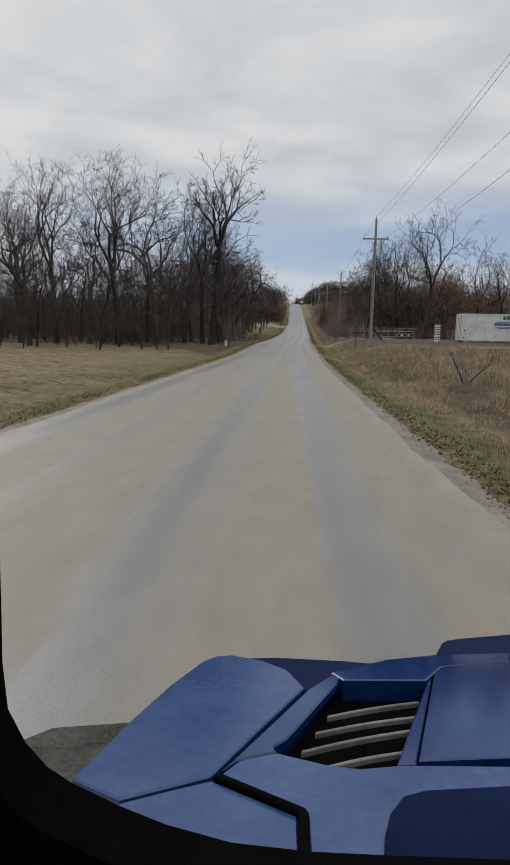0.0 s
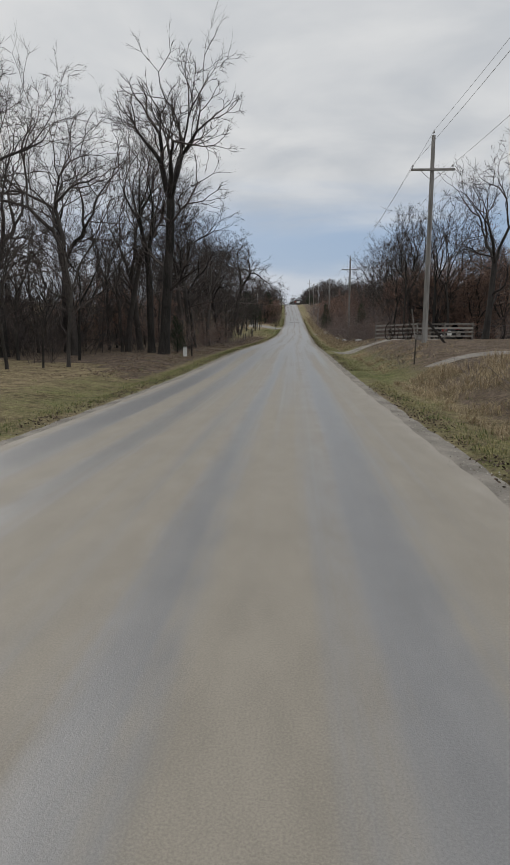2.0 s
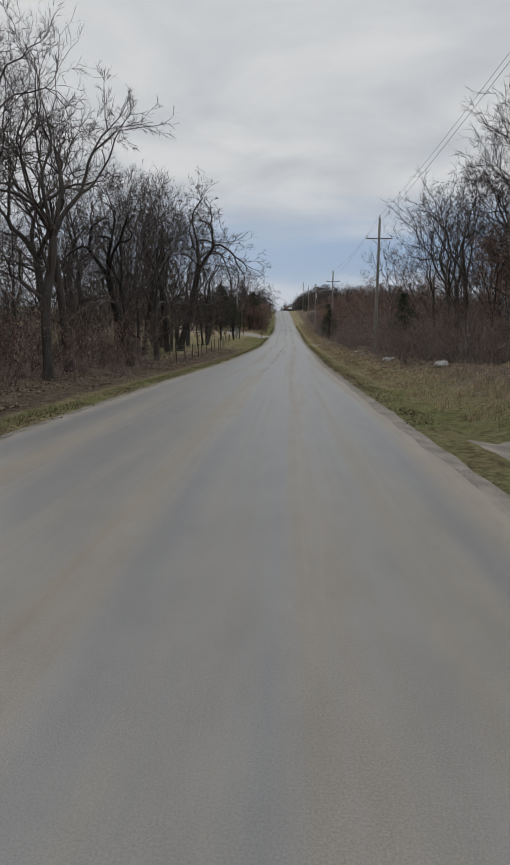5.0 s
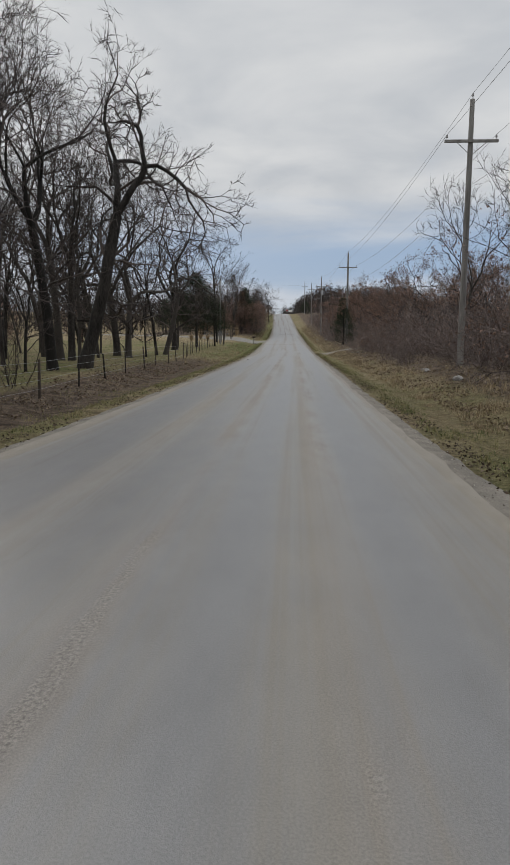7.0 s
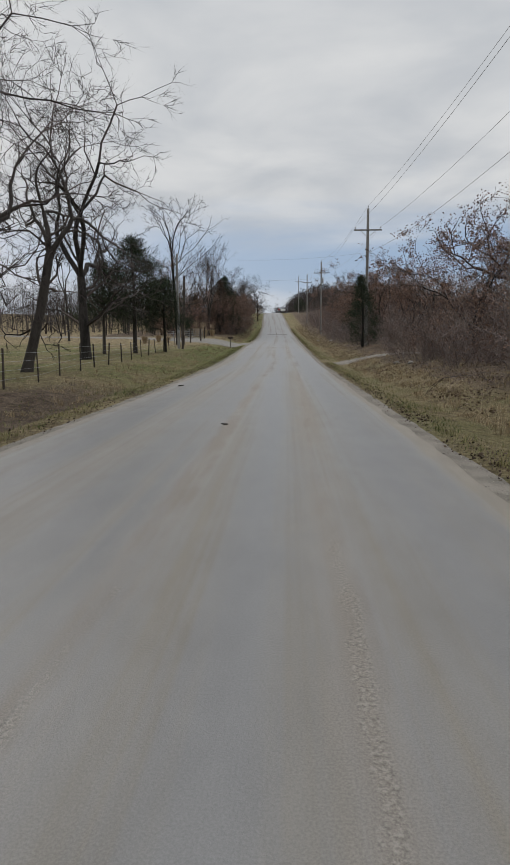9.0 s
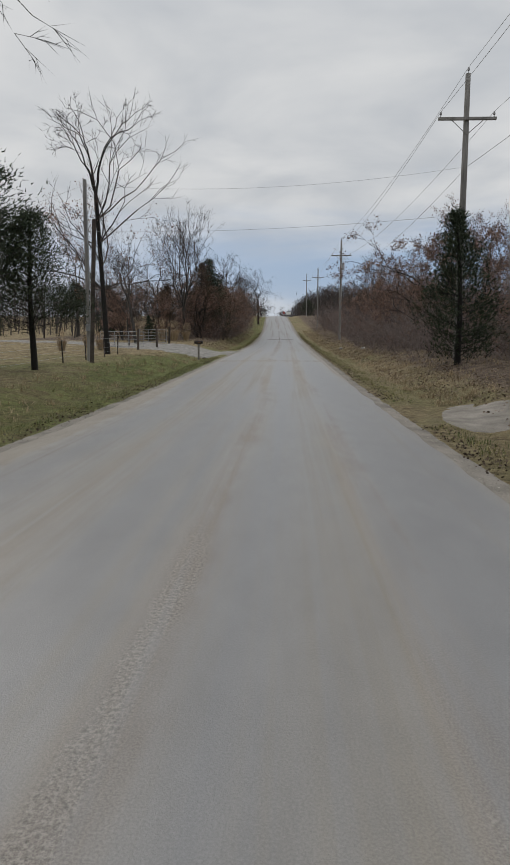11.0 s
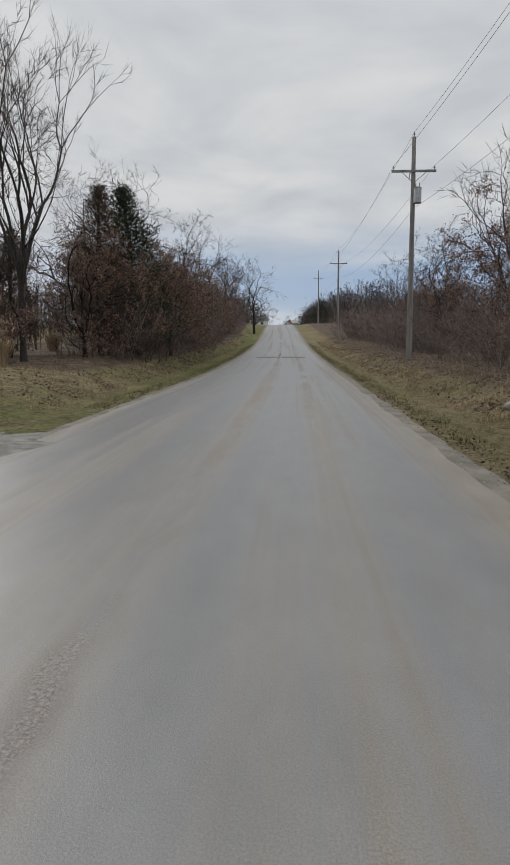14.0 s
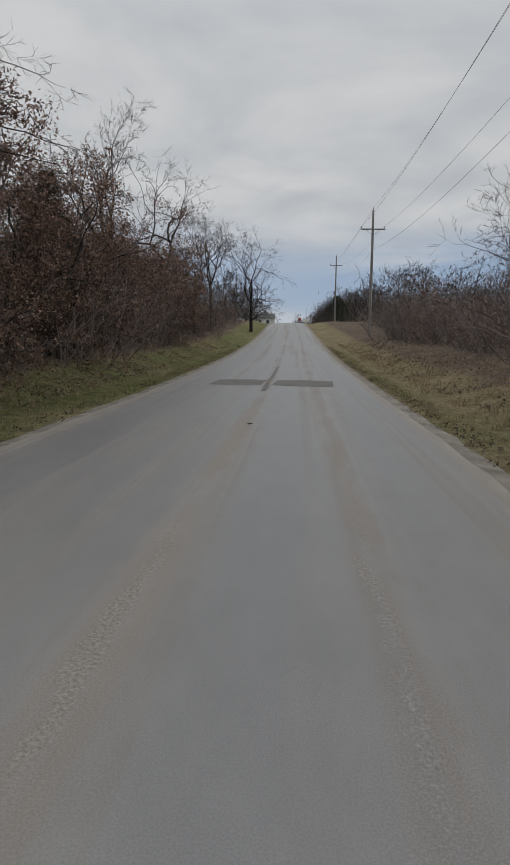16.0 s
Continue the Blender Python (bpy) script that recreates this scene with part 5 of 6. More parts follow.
wire_fence([(-6.6, 118), (-6.7, 154.5), (-7.9, 168), (-8.3, 188), (-8.3, 206)], 3.6, 1.15, "old pasture fence of thin dark wooden posts")
wire_fence([(-9.0, 227), (-15, 240), (-17, 262)], 3.2, 1.15, "dark wooden fence posts beyond the plume grass", seed=3)
wire_fence([(12, 95), (22, 94.5), (36, 92)], 3.4, 1.3, "post and wire paddock fence before woods", seed=4)


def pipe_gate(a, b, height, bars, label):
    """A tubular farm gate from a to b."""
    a, b = Vector((*a, 0)), Vector((*b, 0))
    root = thing("farm_gate", Matrix.Translation((a.x, a.y, ground_z(a.x, a.y) + 0.12)), label, "gate", "farm gates")
    d = b - a
    d.z = ground_z(b.x, b.y) - ground_z(a.x, a.y)
    for k in range(bars):
        z = height * k / (bars - 1)
        bm = bmesh.new()
        rod(bm, (0, 0, z), d + Vector((0, 0, z)), 0.021, sides=8)
        part("rail", bm, STEEL, root)
    for s in (0, 0.33, 0.66, 1):
        bm = bmesh.new()
        rod(bm, d * s + Vector((0, 0, -0.02)), d * s + Vector((0, 0, height + 0.02)), 0.021, sides=8)
        part("upright", bm, STEEL, root)
    return root


def lone_post(x, y, height, radius, label, tilt=0.0, name="fence_post"):
    bm = bmesh.new()
    rod(bm, (0, 0, -0.25), (tilt, 0, height), radius, radius * 0.92, 10)
    me = bpy.data.meshes.new(name)
    bm.to_mesh(me)
    bm.free()
    me.materials.append(POSTWOOD)
    ob = new(name, me)
    ob.location = (x, y, ground_z(x, y))
    return tagged(ob, label, "post", "gate posts")


pipe_gate((-8.2, 223.0), (-11.4, 226.4), 1.15, 5, "grey tubular steel farm gate at driveway")
pipe_gate((-12.2, 215.5), (-8.4, 214.0), 1.15, 5, "grey tubular steel farm gate standing in dry grass")
for x, y, hh, rr_ in ((-7.5, 214.6, 1.55, 0.09), (-8.5, 212.3, 1.5, 0.09), (-7.9, 222.6, 1.6, 0.10), (-10.3, 217.2, 1.3, 0.07)):
    lone_post(x, y, hh, rr_, "rough dark wooden gate post by the driveway", rnd.uniform(-0.06, 0.06))


def mailbox(x, y):
    z = ground_z(x, y)
    root = thing("mailbox", pose(x, y, z, 0, 0, -4), "dark rusty mailbox on a squared wooden post", "mailbox")
    part("post", boxed((0.11, 0.11, 1.20), Matrix.Translation((0, 0, 0.45)), 0.008), OLDWOOD, root)
    part("arm", boxed((0.30, 0.16, 0.03), Matrix.Translation((0, 0, 1.055)), 0.005), OLDWOOD, root)
    bm = bmesh.new()
    n = 12
    rows = []
    for xx in (-0.27, 0.27):
        ring = [(xx, -0.10, 1.07), (xx, 0.10, 1.07), (xx, 0.10, 1.17)]
        ring += [(xx, 0.10 * math.cos(math.pi * k / n), 1.17 + 0.10 * math.sin(math.pi * k / n)) for k in range(1, n)]
        ring.append((xx, -0.10, 1.17))
        rows.append([bm.verts.new(p) for p in ring])
    m = len(rows[0])
    for k in range(m):
        bm.faces.new((rows[0][k], rows[0][(k + 1) % m], rows[1][(k + 1) % m], rows[1][k]))
    bm.faces.new(rows[0][::-1])
    body = part("box", bm, IRON, root, "dark arched metal box")
    bm = boxed((0.016, 0.19, 0.19), Matrix.Translation((0.278, 0, 1.165)), 0.006)
    door = part("door", bm, IRON, root)
    part("handle", boxed((0.02, 0.03, 0.05), Matrix.Translation((0.293, 0, 1.245)), 0.004), STEEL, door)
    part("flag", boxed((0.15, 0.008, 0.04), Matrix.Translation((0.08, -0.108, 1.15)), 0.002), RUST, root)
    return root


mailbox(-3.35, 207.4)


def culvert(x, y):
    root = thing("culvert_pipe", pose(x, y, ground_z(x, y) - 0.03, 88, 0, 6) @ Matrix.Scale(0.68, 4), "dark open culvert pipe end under the driveway", "pipe")
    bm = bmesh.new()
    prof = [(0.19, 0), (0.23, 0), (0.23, -1.6), (0.19, -1.6)]
    rings = []
    for k in range(20):
        a = 2 * math.pi * k / 20
        rings.append([bm.verts.new((r * math.cos(a), r * math.sin(a), z)) for r, z in prof])
    for k in range(20):
        p, q = rings[k], rings[(k + 1) % 20]
        for i in range(4):
            bm.faces.new((p[i], q[i], q[(i + 1) % 4], p[(i + 1) % 4]))
    part("barrel", bm, IRON, root)


culvert(-3.1, 208.6)


def marker_box(x, y):
    root = thing("utility_pedestal", pose(x, y, ground_z(x, y), 0, 0, 8), "pale grey utility pedestal box beside grass verge", "utility box")
    part("body", boxed((0.24, 0.20, 0.62), Matrix.Translation((0, 0, 0.27)), 0.015), WHITEPAINT, root)
    part("cap", boxed((0.28, 0.24, 0.05), Matrix.Translation((0, 0, 0.59)), 0.015), STEEL, root)
    part("stake", boxed((0.10, 0.10, 0.9), Matrix.Translation((0.42, 0.12, 0.32)), 0.01), POSTWOOD, root, "short dark wooden stake")


marker_box(-7.15, 77.6)


# ---- farm yard beside the road ----
def container(x, y):
    z = ground_z(x + 3, y) + 0.12
    root = thing("shipping_container", Matrix.Translation((x, y, z)), "white steel shipping container with rust and blue sign", "shipping container")
    L, W, H = 12.19, 2.44, 2.59
    bm = bmesh.new()
    # ribbed long side facing the road's start
    n = 44
    prof = []
    for k in range(n):
        a = 0.12 + (L - 0.24) * k / n
        w = (L - 0.24) / n
        prof += [(a, 0.0), (a + w * 0.4, 0.0), (a + w * 0.5, 0.035), (a + w * 0.9, 0.035)]
    prof.append((L - 0.12, 0.0))
    lo = [bm.verts.new((a, 0.04 + d, 0.15)) for a, d in prof]
    hi = [bm.verts.new((a, 0.04 + d, H - 0.10)) for a, d in prof]
    for k in range(len(prof) - 1):
        bm.faces.new((lo[k], lo[k + 1], hi[k + 1], hi[k]))
    box(bm, (L - 0.2, W - 0.14, H - 0.2), Matrix.Translation((L / 2, W / 2 + 0.05, H / 2)))
    part("body", bm, WHITEPAINT, root)
    for xx in (0.08, L - 0.08):
        for yy in (0.08, W - 0.08):
            part("corner_post", boxed((0.16, 0.16, H), Matrix.Translation((xx, yy, H / 2)), 0.01), WHITEPAINT, root)
    for zz in (0.075, H - 0.05):
        for yy in (0.05, W - 0.05):
            part("side_rail", boxed((L - 0.33, 0.10, 0.13), Matrix.Translation((L / 2, yy, zz)), 0.01), WHITEPAINT, root)
        part("end_rail", boxed((0.10, W - 0.33, 0.13), Matrix.Translation((0.05, W / 2, zz)), 0.01), WHITEPAINT, root)
    for k in range(2):
        dr = part("door", boxed((0.05, W / 2 - 0.18, H - 0.30), Matrix.Translation((0.03, 0.16 + (W / 2 - 0.15) * (k + 0.5), H / 2)), 0.01), WHITEPAINT, root)
        for e in (0.25, 0.75):
            bm = bmesh.new()
            yy = 0.16 + (W / 2 - 0.15) * (k + e)
            rod(bm, (-0.03, yy, 0.12), (-0.03, yy, H - 0.12), 0.02, sides=8)
            part("lock_rod", bm, STEEL, dr)
    for a, b, w, hgt in ((0.30, 0.95, 0.16, 0.22), (0.42, 0.62, 0.10, 0.16), (0.18, 0.30, 0.20, 0.12), (0.62, 1.05, 0.06, 0.2)):
        bm = bmesh.new()
        bmesh.ops.create_circle(bm, cap_ends=True, segments=9, radius=1, matrix=Matrix.Translation((a * 0.9, -0.004, b)) @ Euler((math.pi / 2, 0, 0)).to_matrix().to_4x4() @ Matrix.Diagonal((w / 2, hgt / 2, 1, 1)))
        part("rust_stain", bm, RUST, root)
    sign = part("sign", boxed((2.6, 0.02, 0.78), Matrix.Translation((4.25, 0.005, 1.52)), 0.004), WHITEPAINT, root, "white sign with blue bars")
    part("lettering_bar", boxed((2.4, 0.008, 0.22), Matrix.Translation((4.25, -0.010, 1.62))), LABELBLUE, sign)
    for zz, w in ((1.82, 2.1), (1.36, 2.2), (1.24, 1.8)):
        part("lettering_bar", boxed((w, 0.008, 0.07), Matrix.Translation((4.25, -0.010, zz))), LABELBLUE, sign)
    for k in range(3):
        part("lettering_bar", boxed((0.26, 0.012, 0.34), Matrix.Translation((4.0 + 0.36 * k, 0.03, 2.24))), LABELGREEN, root, "green block lettering shape")
    for xx in (0.5, 3, 6, 9, 11.7):
        for yy in (0.2, W - 0.2):
            part("block", boxed((0.4, 0.3, 0.5), Matrix.Translation((xx, yy, -0.25)), 0.01), STONE, root)


container(16.3, 74.9)


def rail_fence(x, y, turn, length, label):
    """A wooden board fence panel run: posts and four boards to each bay."""
    root = thing("rail_fence", pose(x, y, ground_z(x, y), 0, 0, turn), label, "fence", "rail fences")
    bays = max(1, round(length / 2.7))
    w = length / bays
    c, s = math.cos(radians(turn)), math.sin(radians(turn))
    zs = [ground_z(x + c * w * k, y + s * w * k) - ground_z(x, y) for k in range(bays + 1)]
    for k in range(bays + 1):
        part("post", boxed((0.12, 0.12, 1.75), Matrix.Translation((w * k, 0.08, zs[k] + 0.55)), 0.01), OLDWOOD, root)
    for k in range(bays):
        for j in range(4):
            t = math.atan2(zs[k + 1] - zs[k], w) + rnd.uniform(-0.012, 0.012)
            m = Matrix.Translation((w * (k + 0.5), 0, (zs[k] + zs[k + 1]) / 2 + 0.30 + 0.33 * j)) @ Matrix.Rotation(-t, 4, "Y")
            part("board", boxed((w - 0.02, 0.035, 0.14), m, 0.004), OLDWOOD, root)
    return root


rail_fence(7.0, 92.2, -28, 3.6, "weathered grey board corral fence")
rail_fence(10.2, 90.5, -8, 4.4, "weathered grey board corral fence")


def propped(name, x, y, foot, top, size, mat, label):
    """A timber leaning from its foot to its top end."""
    a, b = Vector((foot[0], foot[1], ground_z(x + foot[0], y + foot[1]) - 0.05)), Vector((top[0], top[1], ground_z(x, y) + top[2]))
    d = b - a
    root = thing(name, Matrix.Translation((x, y, 0)), label, "timber")
    m = Matrix.Translation((a + b) / 2) @ d.to_track_quat("Z", "Y").to_matrix().to_4x4()
    part("beam", boxed((size[0], size[1], d.length), m, 0.008), mat, root)


propped("leaning_beam", 7.4, 75.2, (1.30, -0.10), (0.20, 0.0, 1.30), (0.16, 0.12), POSTWOOD, "dark timber propped against the utility pole")
propped("leaning_plank", 7.4, 75.2, (-0.42, -0.15), (-0.72, -0.05, 1.95), (0.20, 0.04), OLDWOOD, "pale weathered plank stuck upright beside pole")


propped("old_pole", -7.2, 196.0, (0, 0), (0.28, 0.1, 6.8), (0.19, 0.19), POSTWOOD, "dark leaning disused timber pole by fence")


def wagon_axle(x, y, turn):
    """Old farm implement: two large spoked iron wheels with an axle and frame between them."""
    root = thing("horse_drawn_implement", pose(x, y, ground_z(x, y) - 0.03, 0, 0, turn), "old rusted farm implement with large spoked wheels", "farm implement")
    R = 0.68
    for xx, tilt in ((-0.75, 6), (0.75, -3)):
        bm = bmesh.new()
        n = 30
        rim = []
        for k in range(n):
            a = 2 * math.pi * k / n
            rim.append([bm.verts.new((dx, r * math.cos(a), r * math.sin(a))) for r, dx in ((R, -0.03), (R, 0.03), (R - 0.035, 0.03), (R - 0.035, -0.03))])
        for k in range(n):
            p, q = rim[k], rim[(k + 1) % n]
            for i in range(4):
                bm.faces.new((p[i], p[(i + 1) % 4], q[(i + 1) % 4], q[i]))
        wheel = part("wheel", bm, IRON, root)
        wheel.matrix_basis = pose(xx, 0, R, 0, tilt, 0)
        bm = bmesh.new()
        rod(bm, (-0.1, 0, 0), (0.1, 0, 0), 0.07, sides=12)
        part("hub", bm, IRON, wheel)
        for k in range(12):
            a = 2 * math.pi * k / 12
            bm = bmesh.new()
            rod(bm, (0, 0.05 * math.cos(a), 0.05 * math.sin(a)), (0, (R - 0.03) * math.cos(a), (R - 0.03) * math.sin(a)), 0.012, sides=5)
            part("spoke", bm, IRON, wheel)
    for nm, a, b, r in (("axle", (-0.8, 0, R), (0.8, 0, R), 0.03), ("tongue", (0.1, 0, R), (0.5, -2.2, 0.42), 0.035), ("beam", (-0.5, 0.5, 0.55), (0.6, 0.4, 0.75), 0.03),
                        ("beam", (0.3, 0, R), (0.35, 0.9, 0.95), 0.025), ("lever", (0.1, 0.1, R), (-0.1, 0.5, 1.35), 0.016), ("tine", (0.0, 0.5, 0.6), (0.1, 0.8, 0.1), 0.02),
                        ("tine", (0.3, 0.5, 0.62), (0.4, 0.8, 0.1), 0.02), ("tine", (-0.3, 0.5, 0.58), (-0.2, 0.8, 0.1), 0.02)):
        bm = bmesh.new()
        rod(bm, a, b, r, sides=7)
        part(nm, bm, IRON, root)
    bm = boxed((0.42, 0.34, 0.04), Matrix.Translation((0.25, 0.85, 1.0)), 0.015)
    part("seat", bm, IRON, root)


wagon_axle(7.7, 85.0, 22)


def stump(x, y):
    root = thing("concrete_block", pose(x, y, ground_z(x, y), 0, 0, 12), "mossy grey concrete block by the fence", "block")
    part("body", boxed((0.8, 0.6, 0.55), Matrix.Translation((0, 0, 0.2)), 0.04), STONE, root)


stump(10.0, 88.0)


def ladder_post(x, y):
    """A short slatted marker standing in the grass."""
    root = thing("slatted_stand", pose(x, y, ground_z(x, y), 0, 0, 6), "small upright stand with pale slats in grass", "stand")
    for sx in (-0.22, 0.22):
        part("upright", boxed((0.07, 0.07, 1.95), Matrix.Translation((sx, 0, 0.85)), 0.006), OLDWOOD, root)
    for k in range(7):
        part("slat", boxed((0.5, 0.04, 0.13), Matrix.Translation((0, -0.06, 0.32 + 0.22 * k)) @ Matrix.Rotation(-0.12, 4, "Y"), 0.004), WHITEPAINT, root)


ladder_post(12.5, 68.8)
lone_post(5.0, 65.6, 1.1, 0.035, "thin dark stake beside the dirt track", 0.04, "marker_stake")


def red_machine(x, y):
    root = thing("small_tractor", pose(x, y, ground_z(x, y), 0, 0, 30), "faded red small tractor parked before woods", "tractor")
    part("hood", boxed((0.55, 1.1, 0.5), Matrix.Translation((0, 0.5, 0.85)), 0.06), REDPAINT, root)
    part("fender", boxed((1.0, 0.6, 0.12), Matrix.Translation((0, -0.4, 1.0)), 0.05), REDPAINT, root)
    part("seat", boxed((0.42, 0.4, 0.3), Matrix.Translation((0, -0.35, 1.2)), 0.08), BLACKPLASTIC, root)
    for xx, yy, r, w in ((-0.55, -0.4, 0.55, 0.26), (0.55, -0.4, 0.55, 0.26), (-0.42, 0.8, 0.32, 0.16), (0.42, 0.8, 0.32, 0.16)):
        bm = bmesh.new()
        rod(bm, (xx - w / 2, yy, r), (xx + w / 2, yy, r), r, sides=20)
        bmesh.ops.bevel(bm, geom=[e for e in bm.edges if len(e.link_faces) == 2 and e.calc_face_angle(0) > 1], offset=0.05, segments=2, affect="EDGES")
        wh = part("wheel", bm, RUBBER, root)
        bm = bmesh.new()
        rod(bm, (xx - w / 2 - 0.01, yy, r), (xx + w / 2 + 0.01, yy, r), r * 0.5, sides=16)
        part("rim", bm, WHITEPAINT, wh)


red_machine(14.6, 96.5)


def fallen_branch():
    """A forked dead branch standing out of the dry grass."""
    wood = Wood()
    rng = np.random.default_rng(4)
    for d, L in (((-0.55, 0.1, 0.9), 1.25), ((0.75, 0.0, 0.75), 1.0), ((0.35, 0.2, 0.5), 0.5)):
        q, qr = bough(rng, np.array((0, 0, 0.0)), unit(np.array(d)), L, 0.028, 6, 0.12, 0.04)
        wood.tube(q, qr, 6)
        sprout(rng, wood, wood, [], q, qr, L * 0.5, 3, (0, 0, 0, 3), 0.2, 0.05, 3)
    ob = mesh_object("dead_branch", wood.v, wood.f, BARK, smooth=True)
    ob.location = (4.6, 30.6, ground_z(4.6, 30.6))
    return tagged(ob, "forked dead branch stuck in tall dry grass", "branch")


fallen_branch()


def boulder(x, y, r, seed, label="pale rough field stone lying on the bank"):
    bm = bmesh.new()
    bmesh.ops.create_icosphere(bm, subdivisions=2, radius=r)
    for v in bm.verts:
        v.co *= 1 + 0.35 * noise.noise(v.co * (1.6 / r) + Vector((seed, 0, 0)))
        v.co.z *= 0.62
    me = bpy.data.meshes.new("stone")
    bm.to_mesh(me)
    bm.free()
    me.materials.append(STONE)
    ob = new("stone", me)
    ob.matrix_basis = pose(x, y, ground_z(x, y) + r * 0.2, 0, 0, seed * 50)
    return tagged(ob, label, "stone", "bank stones")


for k in range(8):
    y = rnd.choice((rnd.uniform(108, 128), rnd.uniform(128, 170), rnd.uniform(200, 280)))
    boulder(road_mid(y) + HALF + rnd.uniform(2.2, 4.2), y, rnd.uniform(0.08, 0.22), k)
for x, y, r in ((6.9, 104.5, 0.3), (7.2, 105.2, 0.24), (6.6, 116, 0.28), (7.1, 117, 0.2)):
    boulder(x, y, r, int(y * 7) % 31)


def debris(u, y, size, mat, label):
    x = road_mid(y) + u
    bm = boxed(size, Matrix.Translation((0, 0, size[2] / 2)), 0.008)
    for v in bm.verts:
        v.co += Vector((noise.noise(v.co * 9 + Vector((y, 0, 0))) * 0.03, noise.noise(v.co * 9 + Vector((0, y, 0))) * 0.03, 0))
    me = bpy.data.meshes.new("road_debris")
    bm.to_mesh(me)
    bm.free()
    me.materials.append(mat)
    ob = new("road_debris", me)
    ob.matrix_basis = pose(x, y, road_z(y) - 0.035 * (u / HALF) ** 2 - 0.001, 0, 0, y * 13)
    return tagged(ob, label, "debris", "bits on the road")


debris(-0.15, 147.8, (0.15, 0.08, 0.02), IRON, "flat dark scrap lying on the road")
debris(-2.7, 158.2, (0.24, 0.10, 0.035), IRON, "flat dark scrap lying on the road")
debris(0.1, 250.0, (0.09, 0.07, 0.02), IRON, "small dark scrap lying on the road")


def plume_grass(x, y, seed, scale=1.0):
    """An arching tuft of pale ornamental grass with feathery heads."""
    rng = np.random.default_rng(seed)
    v, f = [], []
    for _ in range(420):
        a, r = rng.uniform(0, 6.28), rng.uniform(0, 0.3)
        p = np.array((math.cos(a) * r, math.sin(a) * r, 0.0))
        d = np.array((math.cos(a), math.sin(a), 0)) * rng.uniform(0.15, 0.8)
        L, w = rng.uniform(0.8, 1.5), 0.010
        s = np.array((-math.sin(a), math.cos(a), 0)) * w
        m = len(v)
        q1, q2 = p + d * 0.4 * L + (0, 0, L * 0.7), p + d * L + (0, 0, L * 0.85)
        v += [tuple(p - s), tuple(p + s), tuple(q1 + s), tuple(q1 - s), tuple(q2)]
        f += [(m, m + 1, m + 2, m + 3), (m + 3, m + 2, m + 4)]
    root = thing("plume_grass", Matrix.Translation((x, y, ground_z(x, y))) @ Matrix.Scale(scale, 4), "large pale tan tuft of ornamental plume grass", "ornamental grass", "plume grass tufts")
    mesh_object("blades", v, f, PLUME, root)
    v, f = [], []
    for _ in range(26):
        a, r = rng.uniform(0, 6.28), rng.uniform(0.1, 0.55)
        p = np.array((math.cos(a) * r, math.sin(a) * r, rng.uniform(1.3, 1.9)))
        for _ in range(16):
            c = p + rng.normal(0, 1, 3) * (0.03, 0.03, 0.12)
            e = rng.normal(0, 1, 3) * 0.05 + (0, 0, 0.05)
            s = rng.normal(0, 1, 3) * 0.012
            m = len(v)
            v += [tuple(c - s), tuple(c + s), tuple(c + e)]
            f.append((m, m + 1, m + 2))
    mesh_object("plumes", v, f, PLUME, root)


for k, (x, y, s) in enumerate(((-8.6, 229.5, 1.0), (-10.0, 231, 1.1), (-7.6, 231.5, 0.9), (-11.8, 228.5, 1.0), (-12.8, 233, 1.2), (-9.2, 234, 1.0), (-12.5, 213, 0.75), (-11.2, 211.8, 0.7), (-13.8, 211, 0.8),
                                (-15.5, 236, 1.1), (-12.6, 240, 1.0), (-14.3, 246, 1.1), (-13.2, 252, 1.1))):
    plume_grass(x, y, 200 + k, s)


# ---- at the crest ----
def far_house(x, y):
    z = ground_z(x, y)
    root = thing("house", pose(x, y, z, 0, 0, 8), "small distant white house at the road's crest", "house")
    W, D, H = 9.0, 7.0, 2.7
    part("wall", boxed((W, D, H), Matrix.Translation((0, 0, H / 2 - 0.1))), WHITEPAINT, root)
    bm = bmesh.new()
    a = [bm.verts.new(p) for p in ((-W / 2 - 0.3, -D / 2 - 0.4, H - 0.1), (W / 2 + 0.3, -D / 2 - 0.4, H - 0.1), (W / 2 + 0.3, D / 2 + 0.4, H - 0.1), (-W / 2 - 0.3, D / 2 + 0.4, H - 0.1), (-W / 2 - 0.3, 0, H + 1.5), (W / 2 + 0.3, 0, H + 1.5))]
    for q in ((0, 1, 5, 4), (2, 3, 4, 5), (0, 4, 3), (1, 2, 5), (3, 2, 1, 0)):
        bm.faces.new([a[k] for k in q])
    part("roof", bm, ROOFING, root)
    for xx in (-2.6, 2.4):
        wd = part("window", boxed((1.1, 0.06, 1.2), Matrix.Translation((xx, -D / 2 - 0.02, 1.5)), 0.01), WHITEPAINT, root)
        part("pane", boxed((0.95, 0.03, 1.05), Matrix.Translation((xx, -D / 2 - 0.06, 1.5))), GLASS, wd)
    part("door", boxed((0.95, 0.06, 2.0), Matrix.Translation((0, -D / 2 - 0.02, 1.0)), 0.01), POSTWOOD, root)


far_house(-7.5, 436)


